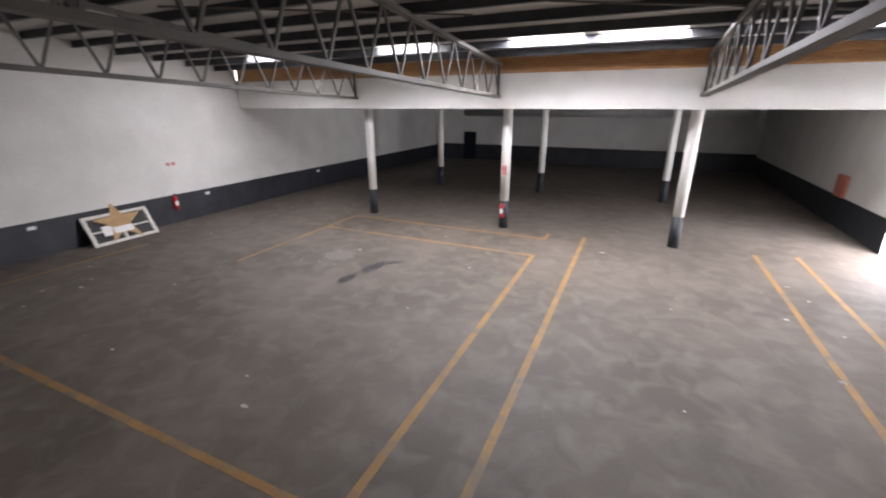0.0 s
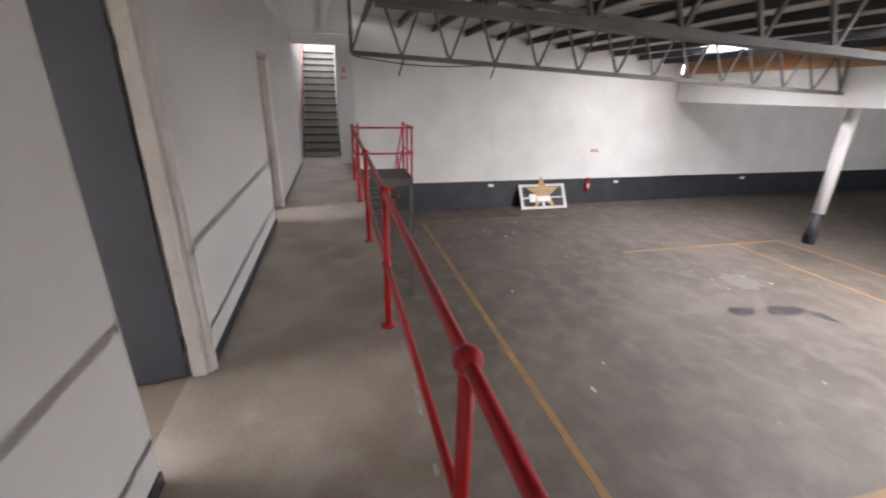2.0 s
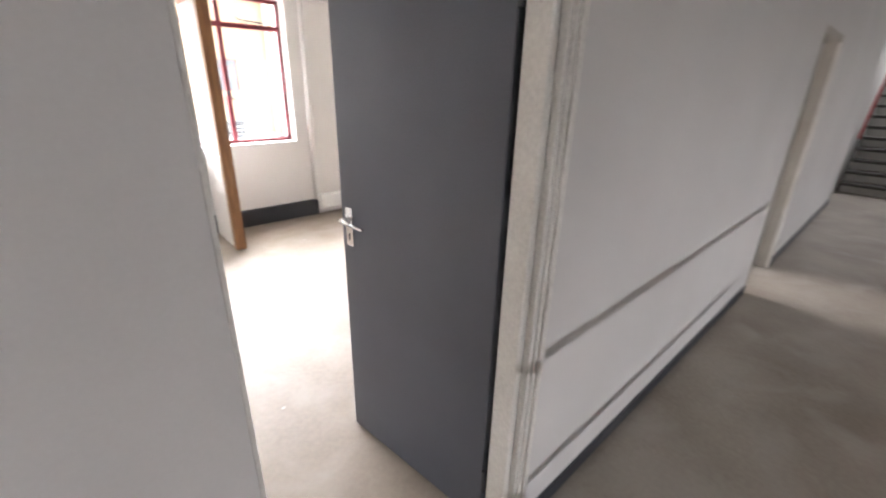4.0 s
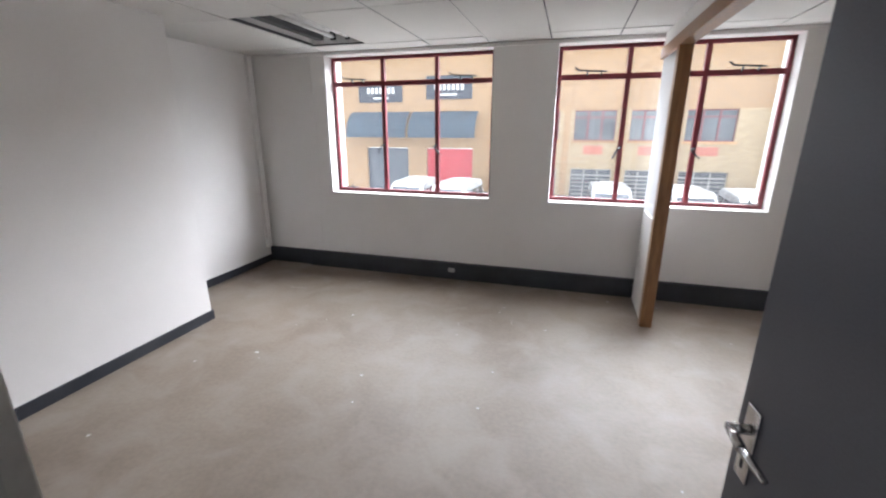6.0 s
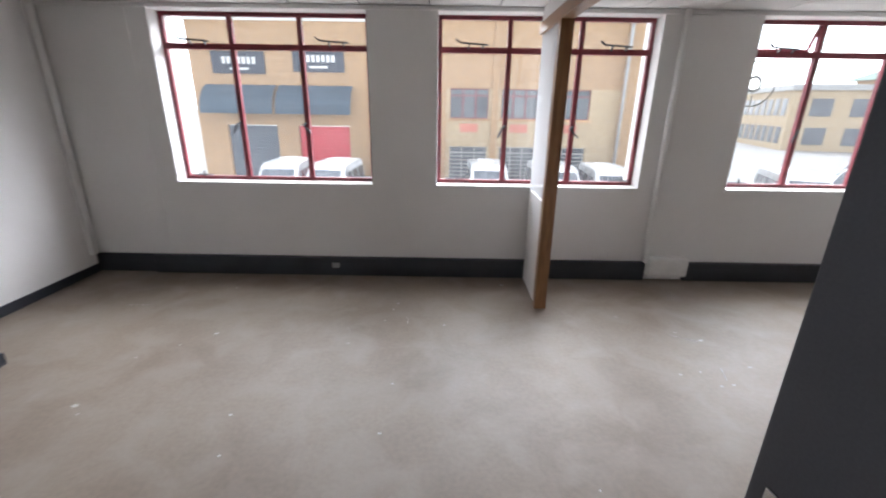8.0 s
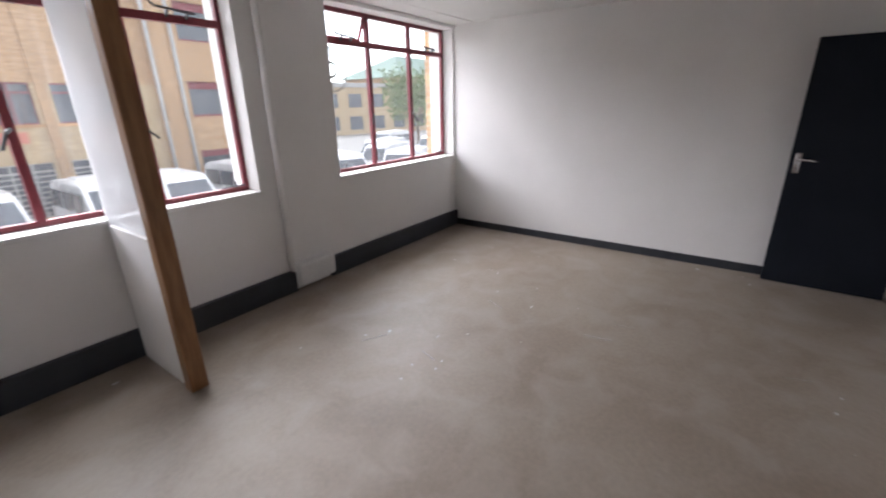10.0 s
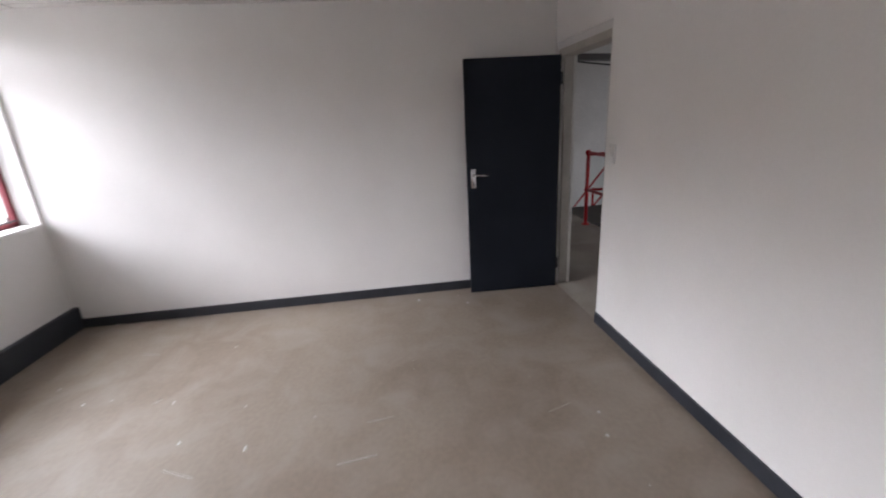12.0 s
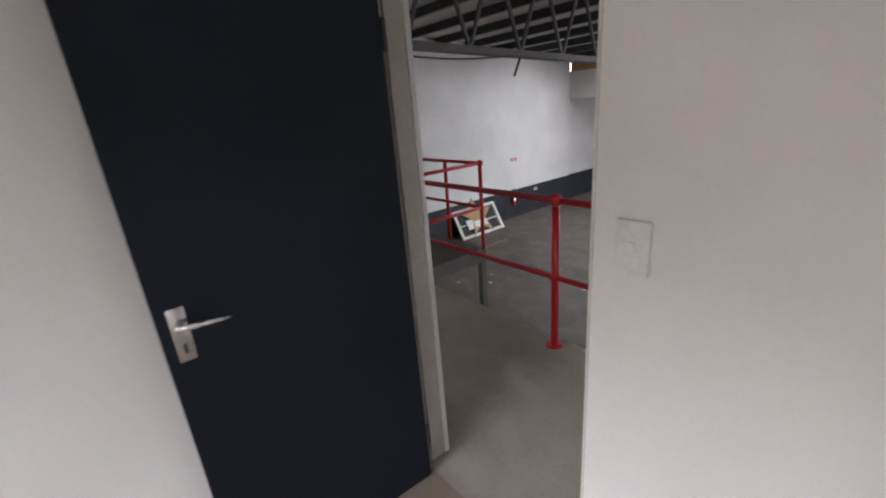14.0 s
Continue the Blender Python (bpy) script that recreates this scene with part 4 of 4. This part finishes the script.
for x0, x1 in ((9.95, 13.85), (5.75, 9.8)):
    bm = bmesh.new()
    n = 8
    prof = [(0.03 + 1.1 * math.sin(math.pi / 2 * k / n), 3.12 - 1.5 * (k / n) ** 1.5) for k in range(n + 1)]
    va = [bm.verts.new((x0 - 3, y, z - H)) for y, z in prof]
    vb = [bm.verts.new((x1 - 3, y, z - H)) for y, z in prof]
    for k in range(n):
        bm.faces.new((va[k], va[k + 1], vb[k + 1], vb[k]))
    bmesh.ops.solidify(bm, geom=bm.faces[:], thickness=0.03)
    mesh_ob("awning", bm, M_AWNING, facade)
for x0, x1, z0, z1 in ((10.5, 13.38, 3.67, 4.8), (6.18, 8.97, 3.8, 5.1)):
    fbox("sign_board", x0, FY, z0, x1, FY + 0.08, z1, M_NAVY)
    bm = bmesh.new()
    for k in range(7):
        a = x0 + 0.5 + k * 0.27
        add_box(bm, a - 3, 0.08, z0 + 0.5 - H, a + 0.17 - 3, 0.09, z0 + 0.85 - H)
    add_box(bm, x0 + 0.9 - 3, 0.08, z0 + 0.2 - H, x0 + 1.9 - 3, 0.09, z0 + 0.3 - H)
    mesh_ob("sign_bars", bm, M_PLASTIC, facade)
fbox("coping", 4.1, FY - 0.45, 6.3, 14.7, FY + 0.05, 6.45, M_PLASTIC)
for x in (-9.0, -10.05):
    bm = bmesh.new()
    add_bar(bm, (x - 3, 0.45, 0), (x - 3, 0.45, 11), 0.09)
    mesh_ob("downpipe", bm, M_PIPEGREY, facade, True)
# projecting bay at the end of the building
bm = bmesh.new()
fadd(-10.4, H, -9.0, 11.0, -0.4, 0.35)
for z0, z1 in ((H, -2.3), (-0.1, 1.6), (3.3, 5.15), (6.9, 11.0)):
    fadd(-12.3, z0, -10.4, z1, -0.4, 0.35)
fadd(-12.8, H, -12.3, 11.0, -0.4, 0.35)
mesh_ob("end_bay", bm, M_BRICK, facade)
for z0, z1 in ((-2.3, -0.1), (1.6, 3.3), (5.15, 6.9)):
    fbox("window", -12.3, FY - 0.1, z0, -10.4, FY, z1, M_FARGLASS)
    bm = bmesh.new()
    for r in ((-12.3, z0, -12.2, z1), (-10.5, z0, -10.4, z1), (-12.2, z0, -10.5, z0 + 0.1), (-12.2, z1 - 0.35, -10.5, z1)):
        add_box(bm, r[0] - 3, 0, r[1] - H, r[2] - 3, 0.1, r[3] - H)
    mesh_ob("window_bars", bm, M_MAROON, facade)
tagged(facade, "two-storey face brick building with blue awnings", "building")


def van():
    e = empty("minibus", 0, 0, YARD)
    prof = [(-2.45, 0.45), (-2.5, 1.0), (-2.42, 1.75), (-2.3, 2.15), (-2.0, 2.28), (0.6, 2.3), (1.0, 2.2), (1.75, 1.35), (2.4, 1.12), (2.52, 0.85), (2.5, 0.4)]
    bm = bmesh.new()
    rings = []
    for y, inset in ((-0.86, 0.10), (-0.93, 0.0), (0.93, 0.0), (0.86, 0.10)):
        rings.append([bm.verts.new((x * (1 - 0.01 * (inset > 0)), y * (1 - 0.13 * max(0, z - 1.2)), z - inset * (z > 2))) for x, z in prof])
    for a, b in zip(rings, rings[1:]):
        for k in range(len(prof)):
            bm.faces.new((a[k], a[(k + 1) % len(prof)], b[(k + 1) % len(prof)], b[k]))
    bm.faces.new(rings[0])
    bm.faces.new(rings[-1])
    bmesh.ops.bevel(bm, geom=[ed for ed in bm.edges if ed.calc_face_angle(0) > 0.5], offset=0.05, segments=2, affect="EDGES")
    mesh_ob("body", bm, M_VAN, e, True)
    bm = bmesh.new()
    for s in (-1, 1):
        for xa, xb in ((-2.25, -1.1), (-1.0, 0.0), (0.1, 0.95)):
            q = [bm.verts.new((x, s * (0.945 * (1 - 0.13 * max(0, z - 1.2)) + 0.012), z)) for x, z in ((xa, 1.3), (xb, 1.3), (xb - (0.1 if xb > 0.5 else 0), 1.95), (xa, 1.95))]
            bm.faces.new(q)
    for x0, z0, x1, z1, sg in ((1.72, 1.42, 1.12, 2.1, 1), (-2.47, 1.3, -2.36, 2.0, -1)):
        q = [bm.verts.new((x + 0.04 * sg, y, z)) for x, y, z in ((x0, -0.78, z0), (x0, 0.78, z0), (x1, 0.7, z1), (x1, -0.7, z1))]
        bm.faces.new(q)
    mesh_ob("windows", bm, M_FARGLASS, e)
    box("roof_pod", -1.6, -0.4, 2.26, -0.6, 0.4, 2.36, M_VAN, e, 0.03)
    for x in (-1.5, 1.65):
        for s in (-0.84, 0.84):
            bar("wheel", (x, s - 0.1, 0.34), (x, s + 0.1, 0.34), 0.34, M_TYRE, e, 20)
    return tagged(e, "white minibus parked in the yard", "van", "parked minibuses")


first_van = van()
first_van.matrix_basis = pose(8.2, -20.4, YARD, 0, 0, 95)
for vx, vy, rz in ((5.9, -20.3, 88), (2.9, -20.2, 92), (-1.4, -20.8, 90), (-4.6, -20.6, 91), (-6.9, -19.8, 85), (-10.5, -20.5, 93), (-15.0, -19.0, 70), (-18.5, -17.5, 20), (-23.5, -24.0, 10), (-20.5, -21.0, 15), (-28.5, -22.5, 5), (-31.0, -30.0, 8), (-15.5, -14.0, 12), (-24.5, -17.0, 5)):
    copy_thing(first_van, pose(vx, vy, YARD, 0, 0, rz))

# own brick pier beside the third window
pier = structure(box("pier_brick", -4.95, -4.96, H, -4.19, -4.84, 3.6, M_MORTAR), "face brick pier outside the window")

# far buildings and tree
far = empty("far_office_building", -62, -62, YARD)
bm = bmesh.new()
add_box(bm, -16, -8, 0, 16, 8, 7.6)
mesh_ob("walls", bm, M_BRICK_PALE, far)
bm = bmesh.new()
for k in range(7):
    for z in (0.8, 4.4):
        add_box(bm, -15 + k * 4.4, 8.0, z, -12.6 + k * 4.4, 8.08, z + 2.2)
        add_box(bm, 16.0, -7 + k * 2.1, z, 16.08, -5.6 + k * 2.1, z + 2.2)
mesh_ob("windows", bm, M_FARGLASS, far)
box("parapet", -16.4, -8.4, 7.6, 16.4, 8.4, 8.3, M_PIPEGREY, far)
far.rotation_euler = (0, 0, radians(-15))
tagged(far, "distant two-storey tan brick office building", "building")
hall2 = empty("green_roofed_building", -82, -68, YARD)
box("walls", -14, -8, 0, 14, 8, 10, M_BRICK, hall2)
bm = bmesh.new()
v = [bm.verts.new(c) for c in ((-15, -9, 10), (15, -9, 10), (15, 9, 10), (-15, 9, 10), (-6, 0, 15), (6, 0, 15))]
for q in ((0, 1, 5, 4), (1, 2, 5), (2, 3, 4, 5), (3, 0, 4), (3, 2, 1, 0)):
    bm.faces.new([v[k] for k in q])
mesh_ob("roof", bm, M_GREENROOF, hall2)
tagged(hall2, "distant building with a green hipped roof", "building")


def tree(x, y, hgt, spread, seed):
    e = empty("tree", x, y, YARD)
    rng = random.Random(seed)
    bm = bmesh.new()
    add_bar(bm, (0, 0, 0), (0.1, 0, hgt * 0.35), 0.24, 0.16)
    tips = []
    for k in range(9):
        a = k * 2.4 + rng.random()
        b = Vector((0.1, 0, hgt * (0.25 + 0.015 * k)))
        c = Vector((spread * 0.6 * math.cos(a), spread * 0.6 * math.sin(a), hgt * rng.uniform(0.5, 0.85)))
        add_bar(bm, b, c, 0.10, 0.03, 8)
        tips.append(c)
    mesh_ob("trunk", bm, M_BARK, e)
    verts, faces = [], []
    for k in range(4200):
        if rng.random() < 0.55:
            c = rng.choice(tips) + Vector([rng.gauss(0, spread * 0.2) for _ in range(3)])
        else:
            u = Vector([rng.gauss(0, 1) for _ in range(3)]).normalized() * rng.random() ** 0.4
            c = Vector((u.x * spread, u.y * spread, hgt * 0.62 + u.z * hgt * 0.36))
        s = rng.uniform(0.1, 0.22)
        a, b = Vector([rng.gauss(0, 1) for _ in range(3)]).normalized() * s, Vector([rng.gauss(0, 1) for _ in range(3)]).normalized() * s
        i = len(verts)
        verts += [c - a, c + b, c + a, c - b]
        faces.append((i, i + 1, i + 2, i + 3))
    me = bpy.data.meshes.new("leaves")
    me.from_pydata([tuple(q) for q in verts], [], faces)
    me.materials.append(M_LEAF)
    lv = new("leaves", me)
    lv.parent = e
    lv["kind"] = "stuff"
    return tagged(e, "green leafy tree beyond the parked minibuses", "tree")


tree(-40, -33.5, 8.6, 4.2, 2)

# single bricks of the pier
bme = bmesh.new()
add_box(bme, -0.051, -0.012, -0.031, 0.051, 0.012, 0.031, 0.004)
brick_mesh = bpy.data.meshes.new("brick")
bme.to_mesh(brick_mesh)
bme.free()
brick_mesh.materials.append(M_BRICK_ONE)
rng = random.Random(6)
for k in range(30):
    z = 0.75 + k * 0.075
    for j in range(1):
        b = new("brick", brick_mesh)
        b.parent = pier
        b.location = (-4.194 + rng.uniform(0, 0.004), -4.9, z)
        b.rotation_euler = (0, 0, radians(90))
